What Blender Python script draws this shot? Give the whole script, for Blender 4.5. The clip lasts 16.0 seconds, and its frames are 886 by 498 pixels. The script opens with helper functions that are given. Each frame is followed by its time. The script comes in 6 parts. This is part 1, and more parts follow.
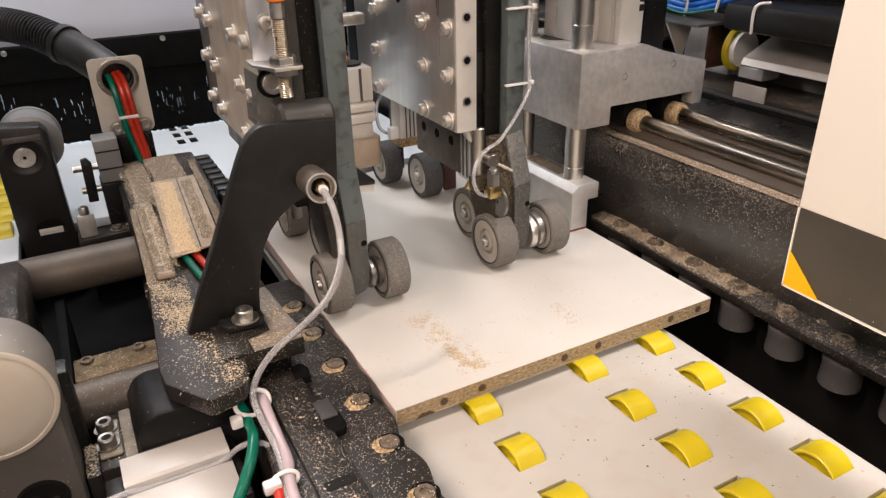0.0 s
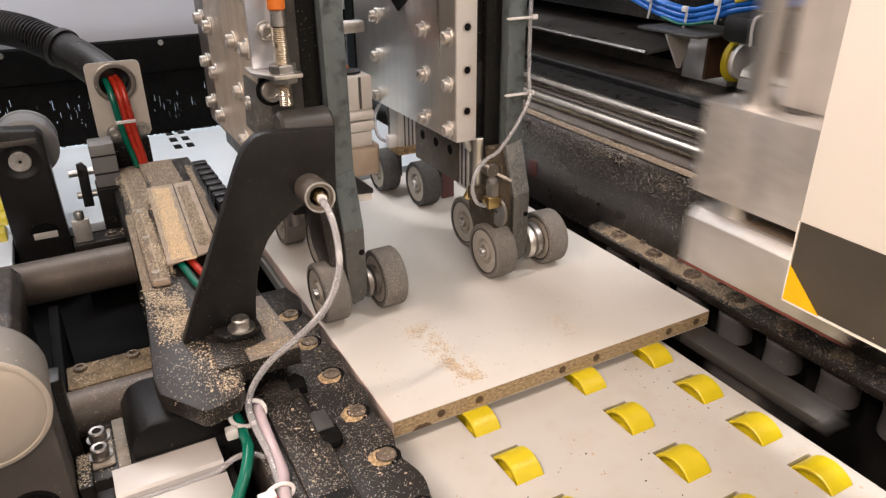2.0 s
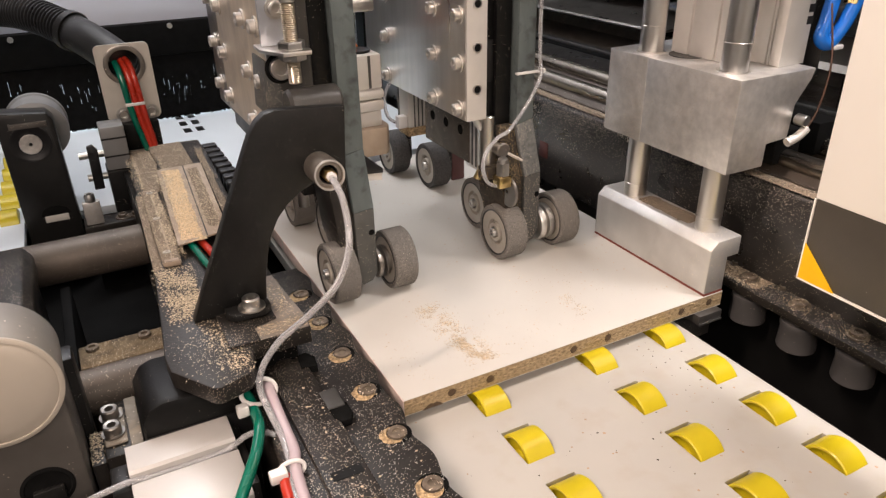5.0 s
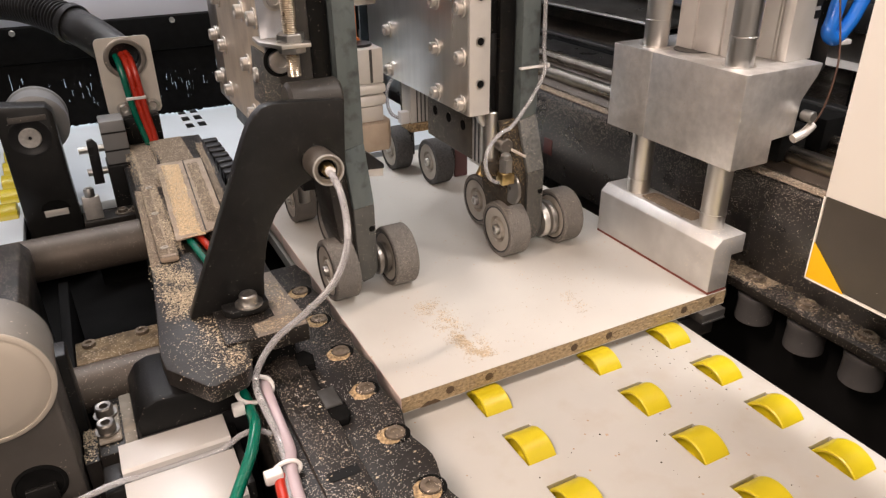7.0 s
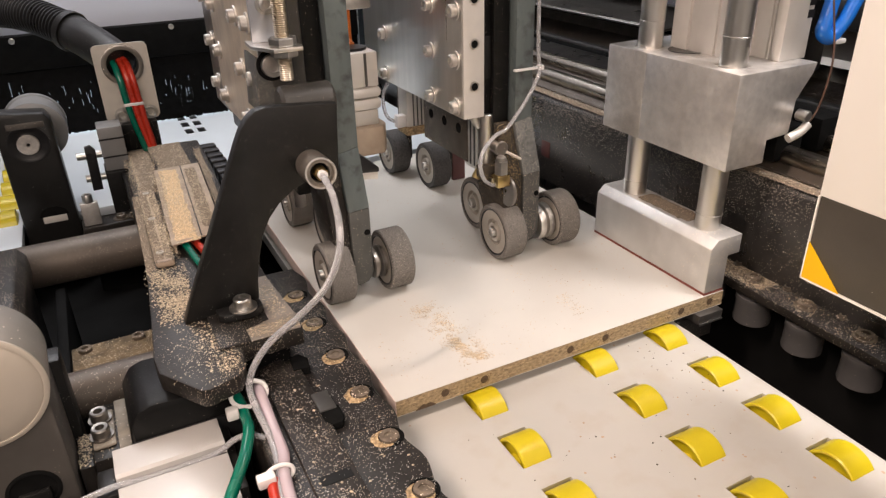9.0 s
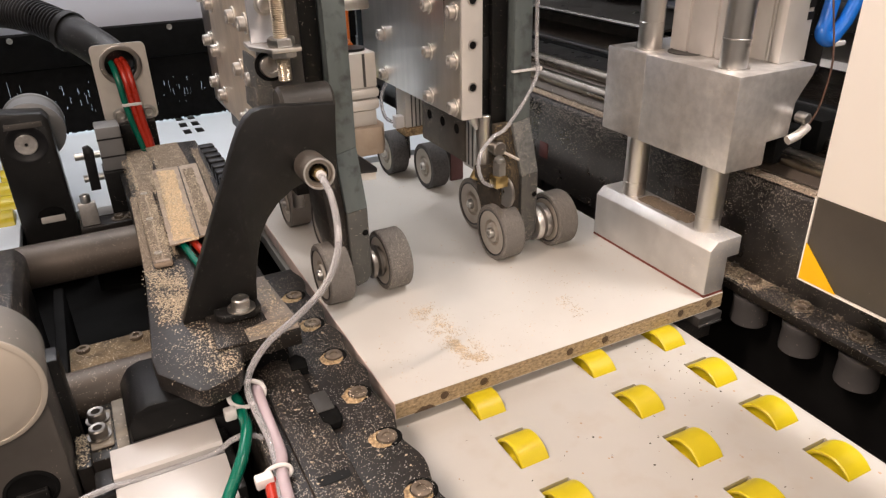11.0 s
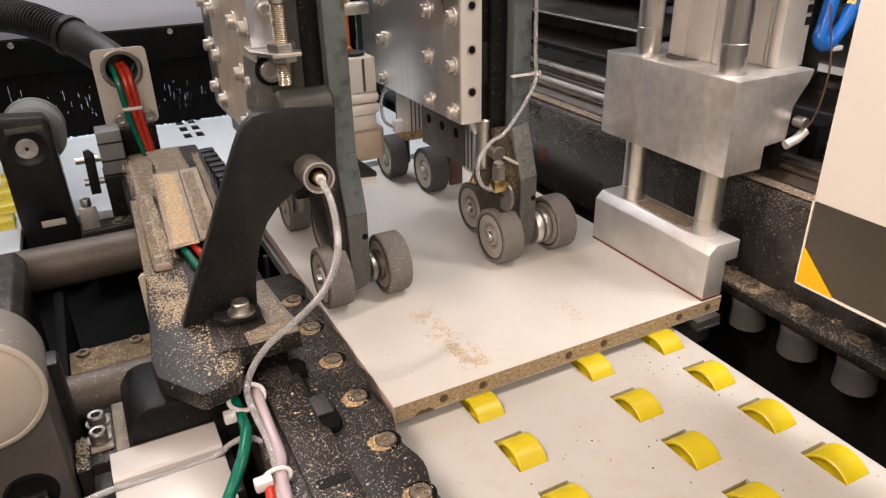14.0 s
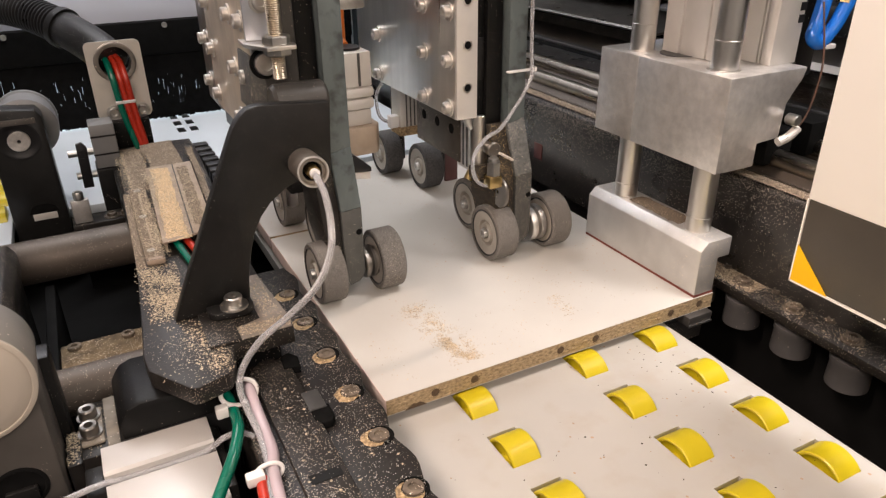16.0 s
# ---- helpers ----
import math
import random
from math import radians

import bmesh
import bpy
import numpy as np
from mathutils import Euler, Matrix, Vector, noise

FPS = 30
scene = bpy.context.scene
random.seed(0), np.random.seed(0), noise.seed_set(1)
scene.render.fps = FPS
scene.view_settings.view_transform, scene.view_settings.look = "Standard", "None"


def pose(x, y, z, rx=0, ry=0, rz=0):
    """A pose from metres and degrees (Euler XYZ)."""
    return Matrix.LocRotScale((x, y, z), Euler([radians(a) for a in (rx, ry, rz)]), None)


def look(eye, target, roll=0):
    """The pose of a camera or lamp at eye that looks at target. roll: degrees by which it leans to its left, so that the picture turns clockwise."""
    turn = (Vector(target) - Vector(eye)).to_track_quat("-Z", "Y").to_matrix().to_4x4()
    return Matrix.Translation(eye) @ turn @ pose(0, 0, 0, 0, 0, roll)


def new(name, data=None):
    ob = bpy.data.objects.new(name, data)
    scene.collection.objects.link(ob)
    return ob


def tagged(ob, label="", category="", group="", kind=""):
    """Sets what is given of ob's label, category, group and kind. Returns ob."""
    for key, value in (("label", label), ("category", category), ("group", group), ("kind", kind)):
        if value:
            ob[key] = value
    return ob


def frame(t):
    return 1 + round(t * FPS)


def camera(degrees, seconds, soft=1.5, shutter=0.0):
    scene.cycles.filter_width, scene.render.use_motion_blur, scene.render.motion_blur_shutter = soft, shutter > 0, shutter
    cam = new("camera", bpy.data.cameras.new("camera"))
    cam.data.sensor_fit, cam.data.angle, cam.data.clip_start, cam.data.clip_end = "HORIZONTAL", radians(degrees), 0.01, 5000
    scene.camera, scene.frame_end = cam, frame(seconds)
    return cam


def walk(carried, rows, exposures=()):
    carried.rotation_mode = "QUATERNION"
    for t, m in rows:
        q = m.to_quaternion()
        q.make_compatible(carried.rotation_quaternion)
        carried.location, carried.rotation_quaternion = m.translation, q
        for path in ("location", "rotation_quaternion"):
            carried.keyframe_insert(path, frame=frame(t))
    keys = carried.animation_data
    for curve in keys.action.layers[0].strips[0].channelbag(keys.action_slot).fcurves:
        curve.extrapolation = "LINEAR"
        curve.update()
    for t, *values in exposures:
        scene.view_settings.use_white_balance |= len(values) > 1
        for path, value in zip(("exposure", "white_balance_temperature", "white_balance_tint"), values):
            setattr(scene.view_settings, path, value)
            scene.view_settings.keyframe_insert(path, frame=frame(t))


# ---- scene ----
cam = camera(64.4, 16.0, soft=1.3, shutter=0.5)
ROWS = [
    (0.0, -0.0156, -0.0105, 1.3470, 63.573, 1.220, -28.478),
    (0.5, -0.0164, -0.0065, 1.3478, 63.703, 0.966, -28.444),
    (1.0, -0.0151, -0.0031, 1.3484, 63.775, 0.888, -28.511),
    (1.5, -0.0163, -0.0030, 1.3484, 63.868, 0.618, -28.458),
    (2.0, -0.0159, -0.0038, 1.3492, 64.046, 0.510, -28.583),
    (2.5, -0.0165, -0.0034, 1.3469, 63.740, 0.791, -28.315),
    (3.0, -0.0185, -0.0039, 1.3474, 63.702, 0.776, -28.337),
    (3.5, -0.0198, -0.0037, 1.3482, 63.609, 0.521, -28.317),
    (4.0, -0.0179, -0.0036, 1.3442, 63.360, 0.742, -28.075),
    (6.5, -0.0146, 0.0017, 1.3378, 62.741, 0.976, -27.854),
    (7.0, -0.0085, 0.0041, 1.3343, 62.830, 0.800, -27.404),
    (7.5, -0.0011, 0.0004, 1.3305, 63.177, 1.229, -27.335),
    (8.0, 0.0020, 0.0002, 1.3321, 63.303, 1.168, -27.346),
    (8.5, 0.0007, -0.0004, 1.3313, 63.353, 1.368, -27.146),
    (9.0, -0.0000, -0.0000, 1.3320, 63.200, 1.344, -27.290),
    (11.5, -0.0008, -0.0014, 1.3322, 63.271, 1.197, -27.406),
    (12.0, -0.0012, -0.0025, 1.3338, 63.260, 1.160, -27.364),
    (12.5, -0.0007, -0.0023, 1.3332, 63.266, 1.079, -27.477),
    (13.0, -0.0000, -0.0014, 1.3328, 63.300, 1.152, -27.541),
    (13.5, 0.0001, -0.0026, 1.3342, 63.577, 0.967, -27.426),
    (14.0, -0.0010, -0.0031, 1.3330, 63.597, 1.176, -27.401),
    (14.5, -0.0030, -0.0035, 1.3334, 63.579, 1.122, -27.495),
    (15.0, -0.0036, -0.0035, 1.3337, 63.545, 0.986, -27.534),
    (15.5, -0.0009, -0.0028, 1.3317, 63.438, 0.849, -27.520),
    (16.0, -0.0004, -0.0020, 1.3305, 63.379, 0.623, -27.631),
]
walk(cam, [(t, pose(x, y, z, rx, ry, rz)) for t, x, y, z, rx, ry, rz in ROWS],
     exposures=((0.0, 0.10), (1.0, 0.12), (2.1, 0.16), (2.6, 0.10), (4.0, 0.07), (16.0, 0.05)))

# ---- light ----
scene.view_settings.exposure = 0.0
world = bpy.data.worlds.new("workshop")
scene.world = world
world.use_nodes = True
world.node_tree.nodes["Background"].inputs["Color"].default_value = (0.80, 0.88, 1.0, 1)
world.node_tree.nodes["Background"].inputs["Strength"].default_value = 0.022


WARM = (1.0, 0.79, 0.675)


def lamp(name, eye, target, sx, sy, watts, colour):
    data = bpy.data.lights.new(name, "AREA")
    data.shape, data.size, data.size_y, data.energy, data.color = "RECTANGLE", sx, sy, watts, colour
    ob = new(name, data)
    ob.matrix_world = look(eye, target)
    return tagged(ob, kind="structure")


lamp("unseen_lamp", (-0.75, 0.30, 2.45), (0.15, 0.65, 0.95), 0.08, 0.7, 34, WARM)
# Added fill from behind the camera for the front and left faces.
lamp("unseen_lamp", (-0.75, -0.95, 2.2), (0.25, 0.7, 1.05), 1.3, 0.28, 20, WARM)
# Added fill that brightens the beam and trough on the right.
lamp("unseen_lamp", (0.95, 0.25, 2.7), (0.75, 0.75, 1.05), 0.3, 1.2, 46, (1.0, 0.92, 0.90))
# Added lamp that brightens the room which the metal reflects.
lamp("unseen_lamp", (0.2, -2.7, 3.1), (0.1, -2.3, 0.9), 2.4, 0.4, 42, (1.0, 0.90, 0.82))
lamp("unseen_lamp", (-0.1, 2.05, 2.3), (0.0, 1.35, 0.9), 1.4, 0.4, 36, (0.80, 0.91, 1.0))
lamp("enclosure_lamp", (0.10, 1.40, 2.25), (0.12, 1.36, 0.9), 1.0, 0.12, 13, (0.98, 0.95, 0.95))


# ---- materials ----
def mat(name, col, rough=0.5, metal=0.0, var=0.15, scale=40.0, bump=0.06, bscale=500.0, stain=0.0, stain_col=(0.2, 0.15, 0.1),
        stain_scale=9.0, dust=0.0, dust_col=(0.66, 0.56, 0.45), dscale=1100.0, patch=7.0, stretch=(1, 1, 1), trans=0.0, island=0.0, spec=0.5):
    m = bpy.data.materials.new(name)
    m.use_nodes = True
    nt = m.node_tree
    n, ln = nt.nodes, nt.links
    b = n["Principled BSDF"]
    tc = n.new("ShaderNodeTexCoord")
    mp = n.new("ShaderNodeMapping")
    mp.inputs["Scale"].default_value = stretch
    ln.new(tc.outputs["Object"], mp.inputs["Vector"])

    def noise_tex(s, detail=4.0, src=mp):
        t = n.new("ShaderNodeTexNoise")
        t.inputs["Scale"].default_value, t.inputs["Detail"].default_value = s, detail
        ln.new(src.outputs["Vector" if src is mp else "Object"], t.inputs["Vector"])
        return t.outputs["Fac"]

    def ramp(src, lo, hi):
        r = n.new("ShaderNodeMapRange")
        r.inputs["From Min"].default_value, r.inputs["From Max"].default_value = lo, hi
        ln.new(src, r.inputs["Value"])
        return r.outputs["Result"]

    def mul(a, c):
        r = n.new("ShaderNodeMath")
        r.operation = "MULTIPLY"
        for i, v in enumerate((a, c)):
            if isinstance(v, (int, float)):
                r.inputs[i].default_value = v
            else:
                ln.new(v, r.inputs[i])
        return r.outputs[0]

    def mixc(fac, a, c):
        r = n.new("ShaderNodeMix")
        r.data_type = "RGBA"
        for i, v in ((0, fac), (6, a), (7, c)):
            if isinstance(v, (int, float)):
                r.inputs[i].default_value = v
            elif isinstance(v, tuple):
                r.inputs[i].default_value = (*v, 1)
            else:
                ln.new(v, r.inputs[i])
        return r.outputs[2]

    lo = tuple(c * (1 - var) for c in col)
    hi = tuple(min(1, c * (1 + var)) for c in col)
    fine = noise_tex(scale)
    colour = mixc(ramp(fine, 0.3, 0.7), lo, hi)
    if island:
        g = n.new("ShaderNodeNewGeometry")
        colour = mixc(mul(g.outputs["Random Per Island"], island), colour, tuple(c * 0.35 for c in col))
    if stain:
        st = mul(ramp(noise_tex(stain_scale, 6.0, tc), 0.52, 0.75), stain)
        colour = mixc(st, colour, stain_col)
    rg = ramp(noise_tex(scale * 0.4), 0.2, 0.8)
    r = n.new("ShaderNodeMapRange")
    r.inputs["To Min"].default_value, r.inputs["To Max"].default_value = max(0.03, rough - 0.1), min(1, rough + 0.12)
    ln.new(rg, r.inputs["Value"])
    rough_out = r.outputs["Result"]
    if dust:
        v = n.new("ShaderNodeTexVoronoi")
        v.inputs["Scale"].default_value = dscale
        ln.new(tc.outputs["Object"], v.inputs["Vector"])
        sep = n.new("ShaderNodeSeparateColor")
        ln.new(v.outputs["Color"], sep.inputs[0])
        keep = n.new("ShaderNodeMath")
        keep.operation = "LESS_THAN"
        ln.new(sep.outputs[0], keep.inputs[0])
        thick = ramp(noise_tex(patch, 3.0, tc), 0.38, 0.72)
        ln.new(mul(thick, dust), keep.inputs[1])
        dot = n.new("ShaderNodeMath")
        dot.operation = "LESS_THAN"
        ln.new(v.outputs["Distance"], dot.inputs[0])
        ln.new(mul(sep.outputs[1], 0.45), dot.inputs[1])
        mask = mul(keep.outputs[0], dot.outputs[0])
        colour = mixc(mask, colour, mixc(sep.outputs[2], dust_col, tuple(min(1, c * 1.45) for c in dust_col)))
    ln.new(colour, b.inputs["Base Color"])
    ln.new(rough_out, b.inputs["Roughness"])
    b.inputs["Metallic"].default_value = metal
    if dust and metal:
        inv = n.new("ShaderNodeMath")
        inv.operation = "SUBTRACT"
        inv.inputs[0].default_value = 1.0
        ln.new(mask, inv.inputs[1])
        ln.new(mul(inv.outputs[0], metal), b.inputs["Metallic"])
    b.inputs["Transmission Weight"].default_value = trans
    b.inputs["Specular IOR Level"].default_value = spec
    if bump:
        bp = n.new("ShaderNodeBump")
        bp.inputs["Strength"].default_value, bp.inputs["Distance"].default_value = bump, 0.001
        ln.new(noise_tex(bscale, 3.0), bp.inputs["Height"])
        ln.new(bp.outputs["Normal"], b.inputs["Normal"])
    return m


STEEL = mat("brushed_steel", (0.74, 0.715, 0.68), 0.32, 1.0, 0.07, 90, 0.05, 500, stain=0.45, stain_col=(0.42, 0.38, 0.33), stain_scale=9, stretch=(1, 1, 0.06), dust=0.22, patch=12, dscale=900)
ROD = mat("hard_chrome", (0.74, 0.715, 0.68), 0.33, 1.0, 0.05, 30, 0.02, 300, stretch=(1, 1, 0.2))
RAIL = mat("dusty_rail_steel", (0.30, 0.27, 0.23), 0.26, 1.0, 0.15, 40, 0.05, 300, stretch=(1, 0.1, 1), stain=0.7, stain_col=(0.12, 0.10, 0.08), stain_scale=30, dust=0.3, dscale=900, patch=12)
ALU = mat("milled_aluminium", (0.68, 0.665, 0.645), 0.38, 0.75, 0.12, 120, 0.12, 900, stain=0.8, stain_col=(0.38, 0.365, 0.345), stain_scale=18, dust=1.3, dscale=1150, patch=16, dust_col=(0.50, 0.46, 0.40))
ALU_FOOT = mat("satin_aluminium", (0.66, 0.645, 0.62), 0.50, 0.75, 0.08, 22, 0.05, 700, stain=0.5, stain_col=(0.45, 0.43, 0.41), stain_scale=20, dust=0.35, dscale=900, patch=16, dust_col=(0.7, 0.62, 0.5))
ANOD = mat("anodised_profile", (0.68, 0.65, 0.61), 0.45, 0.35, 0.05, 40, 0.02, 500)
BLACK = mat("black_enamel", (0.006, 0.006, 0.006), 0.36, 0.0, 0.25, 60, 0.12, 420, dust=0.16, patch=9, dscale=1500, spec=0.2)
BLACK_DUSTY = mat("dusty_black_enamel", (0.0150, 0.0130, 0.0115), 0.42, 0.0, 0.35, 60, 0.32, 380, dust=0.75, patch=13, dscale=1250, spec=0.35)
BLACK_BEAM = mat("satin_black_beam", (0.026, 0.024, 0.023), 0.30, 0.0, 0.25, 60, 0.16, 520, dust=0.10, patch=9, dscale=1300, spec=1.0)
BLACK_CLEAN = mat("satin_black_plate", (0.010, 0.0098, 0.0095), 0.38, 0.0, 0.25, 50, 0.10, 700, dust=0.05, dscale=1900, dust_col=(0.66, 0.62, 0.56), spec=0.33)
BLACK_GREY = mat("worn_dark_grey_steel", (0.050, 0.047, 0.043), 0.36, 0.2, 0.2, 50, 0.10, 600, dust=0.05, dscale=1500, spec=0.5)
BLACK_PLASTIC = mat("black_plastic", (0.011, 0.011, 0.012), 0.32, 0.0, 0.2, 60, 0.05, 300, spec=0.42)
DARK = mat("dark_machine_steel", (0.006, 0.006, 0.006), 0.7, 0.0, 0.3, 20, 0.1, 200, spec=0.08)
GUNMETAL = mat("gunmetal", (0.10, 0.098, 0.095), 0.42, 0.6, 0.2, 30, 0.08, 300, dust=0.25, patch=10)
ROD_GREY = mat("grey_guide_rod", (0.105, 0.086, 0.070), 0.52, 0.35, 0.12, 18, 0.04, 300, stretch=(0.3, 1, 1), stain=0.5, stain_col=(0.05, 0.042, 0.036), stain_scale=18, dust=0.12, patch=10, dscale=1300)
GREY_ARM = mat("grey_green_paint", (0.125, 0.15, 0.15), 0.42, 0.2, 0.16, 60, 0.08, 700, stain=0.8, stain_col=(0.03, 0.03, 0.03), stain_scale=75, stretch=(1, 1, 0.3))
GREY_TIP = mat("dark_grey_tip", (0.085, 0.085, 0.08), 0.5, 0.3, 0.15, 50, 0.08, 500, dust=0.8, patch=14, dscale=1100)
RUBBER = mat("grey_rubber_tread", (0.165, 0.152, 0.136), 0.85, 0.0, 0.5, 950, 0.8, 1000, dust=0.55, dust_col=(0.42, 0.37, 0.30), dscale=1150, patch=30)
RUBBER_DARK = mat("dark_rubber_tread", (0.065, 0.062, 0.06), 0.8, 0.0, 0.35, 420, 0.5, 620)
HUB = mat("beige_hub", (0.36, 0.33, 0.285), 0.5, 0.1, 0.08, 60, 0.03, 300)
MELAMINE = mat("white_melamine", (0.58, 0.56, 0.515), 0.34, 0.0, 0.03, 12, 0.02, 900, stain=0.08, stain_col=(0.45, 0.39, 0.32), stain_scale=14, dust=0.07, dscale=420, dust_col=(0.42, 0.30, 0.2))
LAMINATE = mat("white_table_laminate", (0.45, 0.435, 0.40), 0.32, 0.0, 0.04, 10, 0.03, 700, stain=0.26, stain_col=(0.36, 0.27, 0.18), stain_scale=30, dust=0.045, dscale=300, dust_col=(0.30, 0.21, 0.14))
# Far laminate: the cool bright light there is put into the colour.
LAMINATE_FAR_LIT = mat("cool_lit_table_laminate", (0.66, 0.72, 0.77), 0.35, 0.0, 0.03, 10, 0.02, 700)
CHIPBOARD = mat("chipboard_core", (0.35, 0.26, 0.15), 0.85, 0.0, 0.4, 420, 0.9, 420, dust=0.25, dust_col=(0.16, 0.10, 0.05), dscale=420, patch=30, stretch=(0.6, 1, 1))
EDGE_PINK = mat("pale_edge_band", (0.70, 0.57, 0.51), 0.5, 0.0, 0.1, 60, 0.05, 300)
YELLOW = mat("yellow_plastic", (0.53, 0.425, 0.010), 0.36, 0.0, 0.06, 30, 0.03, 500, stain=0.12, stain_col=(0.45, 0.33, 0.02), stain_scale=40)
YELLOW_SIGN = mat("yellow_sticker", (0.86, 0.50, 0.0), 0.4, 0.0, 0.02, 20, 0.0)
CREAM = mat("cream_paint", (0.87, 0.835, 0.77), 0.5, 0.0, 0.015, 6, 0.03, 600)
STRIPE = mat("dark_taupe_paint", (0.060, 0.052, 0.041), 0.42, 0.0, 0.12, 20, 0.10, 700, dust=0.025, dscale=520, dust_col=(0.7, 0.68, 0.64))
RED_PAD = mat("dark_red_rubber", (0.20, 0.055, 0.04), 0.7, 0.0, 0.15, 60, 0.1, 400)
TUBE = mat("clear_tubing", (0.82, 0.82, 0.84), 0.16, 0.0, 0.03, 20, 0.0, trans=0.72)
TUBE_PINK = mat("milky_pink_tubing", (0.72, 0.60, 0.64), 0.2, 0.0, 0.06, 20, 0.0, trans=0.45)
GREEN = mat("green_tubing", (0.0, 0.12, 0.075), 0.25, 0.0, 0.1, 30, 0.0)
RED = mat("red_tubing", (0.42, 0.028, 0.012), 0.3, 0.0, 0.1, 30, 0.0)
BLUE = mat("blue_tubing", (0.012, 0.14, 0.55), 0.25, 0.0, 0.1, 30, 0.0)
ORANGE = mat("orange_plastic", (0.62, 0.16, 0.02), 0.4, 0.0, 0.1, 30, 0.0)
NYLON = mat("white_nylon", (0.72, 0.70, 0.68), 0.4, 0.0, 0.04, 30, 0.0)
BRASS = mat("brass", (0.52, 0.39, 0.18), 0.28, 1.0, 0.1, 60, 0.05, 300)
BOLT = mat("zinc_bolt", (0.50, 0.49, 0.47), 0.34, 1.0, 0.15, 90, 0.1, 400, dust=0.2, dscale=600)
BOLT_DULL = mat("dusty_bolt", (0.17, 0.145, 0.12), 0.5, 0.7, 0.3, 120, 0.3, 400, dust=0.9, dscale=500, patch=30)
CHIPS = mat("sawdust", (0.68, 0.56, 0.40), 0.9, 0.0, 0.25, 300, 0.0, island=0.75)
FINE_DUST = mat("fine_whitish_dust", (0.72, 0.69, 0.64), 0.9, 0.0, 0.2, 300, 0.0, island=0.35)
CHIPS_PALE = mat("pale_sawdust", (0.70, 0.63, 0.55), 0.9, 0.0, 0.25, 300, 0.0, island=0.4)
CAKE = mat("caked_sawdust", (0.64, 0.46, 0.27), 0.95, 0.0, 0.45, 900, 1.0, 900, stain=0.6, stain_col=(0.26, 0.19, 0.12), stain_scale=240, dust=1.0, dust_col=(0.66, 0.54, 0.38), dscale=800, patch=60)
CAKE_DARK = mat("thin_grey_sawdust", (0.22, 0.17, 0.12), 0.95, 0.0, 0.6, 800, 1.0, 900, stain=0.8, stain_col=(0.06, 0.05, 0.04), stain_scale=260, dust=1.0, dust_col=(0.60, 0.49, 0.36), dscale=750, patch=60)
LID = mat("dusty_brown_lid", (0.36, 0.28, 0.21), 0.7, 0.0, 0.2, 60, 0.15, 300, stain=0.4, stain_col=(0.34, 0.27, 0.20), stain_scale=50, dust=0.9, patch=16, dscale=700, dust_col=(0.5, 0.42, 0.33))
PALE_STEEL = mat("pale_zinc_sheet", (0.62, 0.585, 0.53), 0.45, 0.55, 0.06, 40, 0.03, 300)
CAP = mat("ivory_cap", (0.42, 0.375, 0.315), 0.5, 0.0, 0.05, 20, 0.04, 200)
GREY_BODY = mat("grey_cast_body", (0.095, 0.086, 0.078), 0.45, 0.3, 0.15, 25, 0.08, 300, dust=0.10, dscale=1300)
# Blue tint carries the cool light on the far panel.
WALL = mat("cool_lit_wall_panel", (0.62, 0.66, 0.75), 0.6, 0.0, 0.03, 4, 0.03, 200)
ROOM = mat("workshop_wall", (0.70, 0.69, 0.67), 0.7, 0.0, 0.06, 3, 0.05, 100)
FLOOR = mat("concrete_floor", (0.22, 0.21, 0.20), 0.7, 0.0, 0.15, 8, 0.1, 80)
GUNMETAL_FIT = mat("satin_dark_steel", (0.27, 0.25, 0.23), 0.32, 0.9, 0.12, 60, 0.05, 300, dust=0.1, dscale=500)
MAROON = mat("maroon_post_and_red_glow", (0.10, 0.035, 0.032), 0.45, 0.0, 0.15, 40, 0.05, 300)
BRISTLE = mat("black_bristle", (0.004, 0.004, 0.004), 0.7, 0.0, 0.3, 80, 0.1, 300, spec=0.06)


# ---- shape helpers ----
def bm_new():
    return bmesh.new()


def merge(bm, other):
    me = bpy.data.meshes.new("tmp")
    other.to_mesh(me)
    other.free()
    bm.from_mesh(me)
    bpy.data.meshes.remove(me)
    return bm


def bevelled(bm, r, seg=2):
    if r > 0:
        edges = [e for e in bm.edges if len(e.link_faces) == 2 and e.calc_face_angle(0) > 0.5]
        bmesh.ops.bevel(bm, geom=edges, offset=r, segments=seg, affect="EDGES", profile=0.5, clamp_overlap=True)
    return bm


def box(x0, x1, y0, y1, z0, z1, r=0.0, bm=None):
    b = bm_new()
    bmesh.ops.create_cube(b, size=1, matrix=Matrix.Translation(((x0 + x1) / 2, (y0 + y1) / 2, (z0 + z1) / 2)) @ Matrix.Diagonal((x1 - x0, y1 - y0, z1 - z0, 1)))
    bevelled(b, r)
    return b if bm is None else merge(bm, b)


def prism(pts, axis, a0, a1, r=0.0, bm=None):
    b = bm_new()

    def at(p, a):
        return {"x": (a, p[0], p[1]), "y": (p[0], a, p[1]), "z": (p[0], p[1], a)}[axis]

    lo = [b.verts.new(at(p, a0)) for p in pts]
    hi = [b.verts.new(at(p, a1)) for p in pts]
    b.faces.new(lo)
    b.faces.new(hi[::-1])
    k = len(pts)
    for i in range(k):
        b.faces.new((lo[i], hi[i], hi[(i + 1) % k], lo[(i + 1) % k]))
    bmesh.ops.recalc_face_normals(b, faces=b.faces)
    bevelled(b, r)
    return b if bm is None else merge(bm, b)


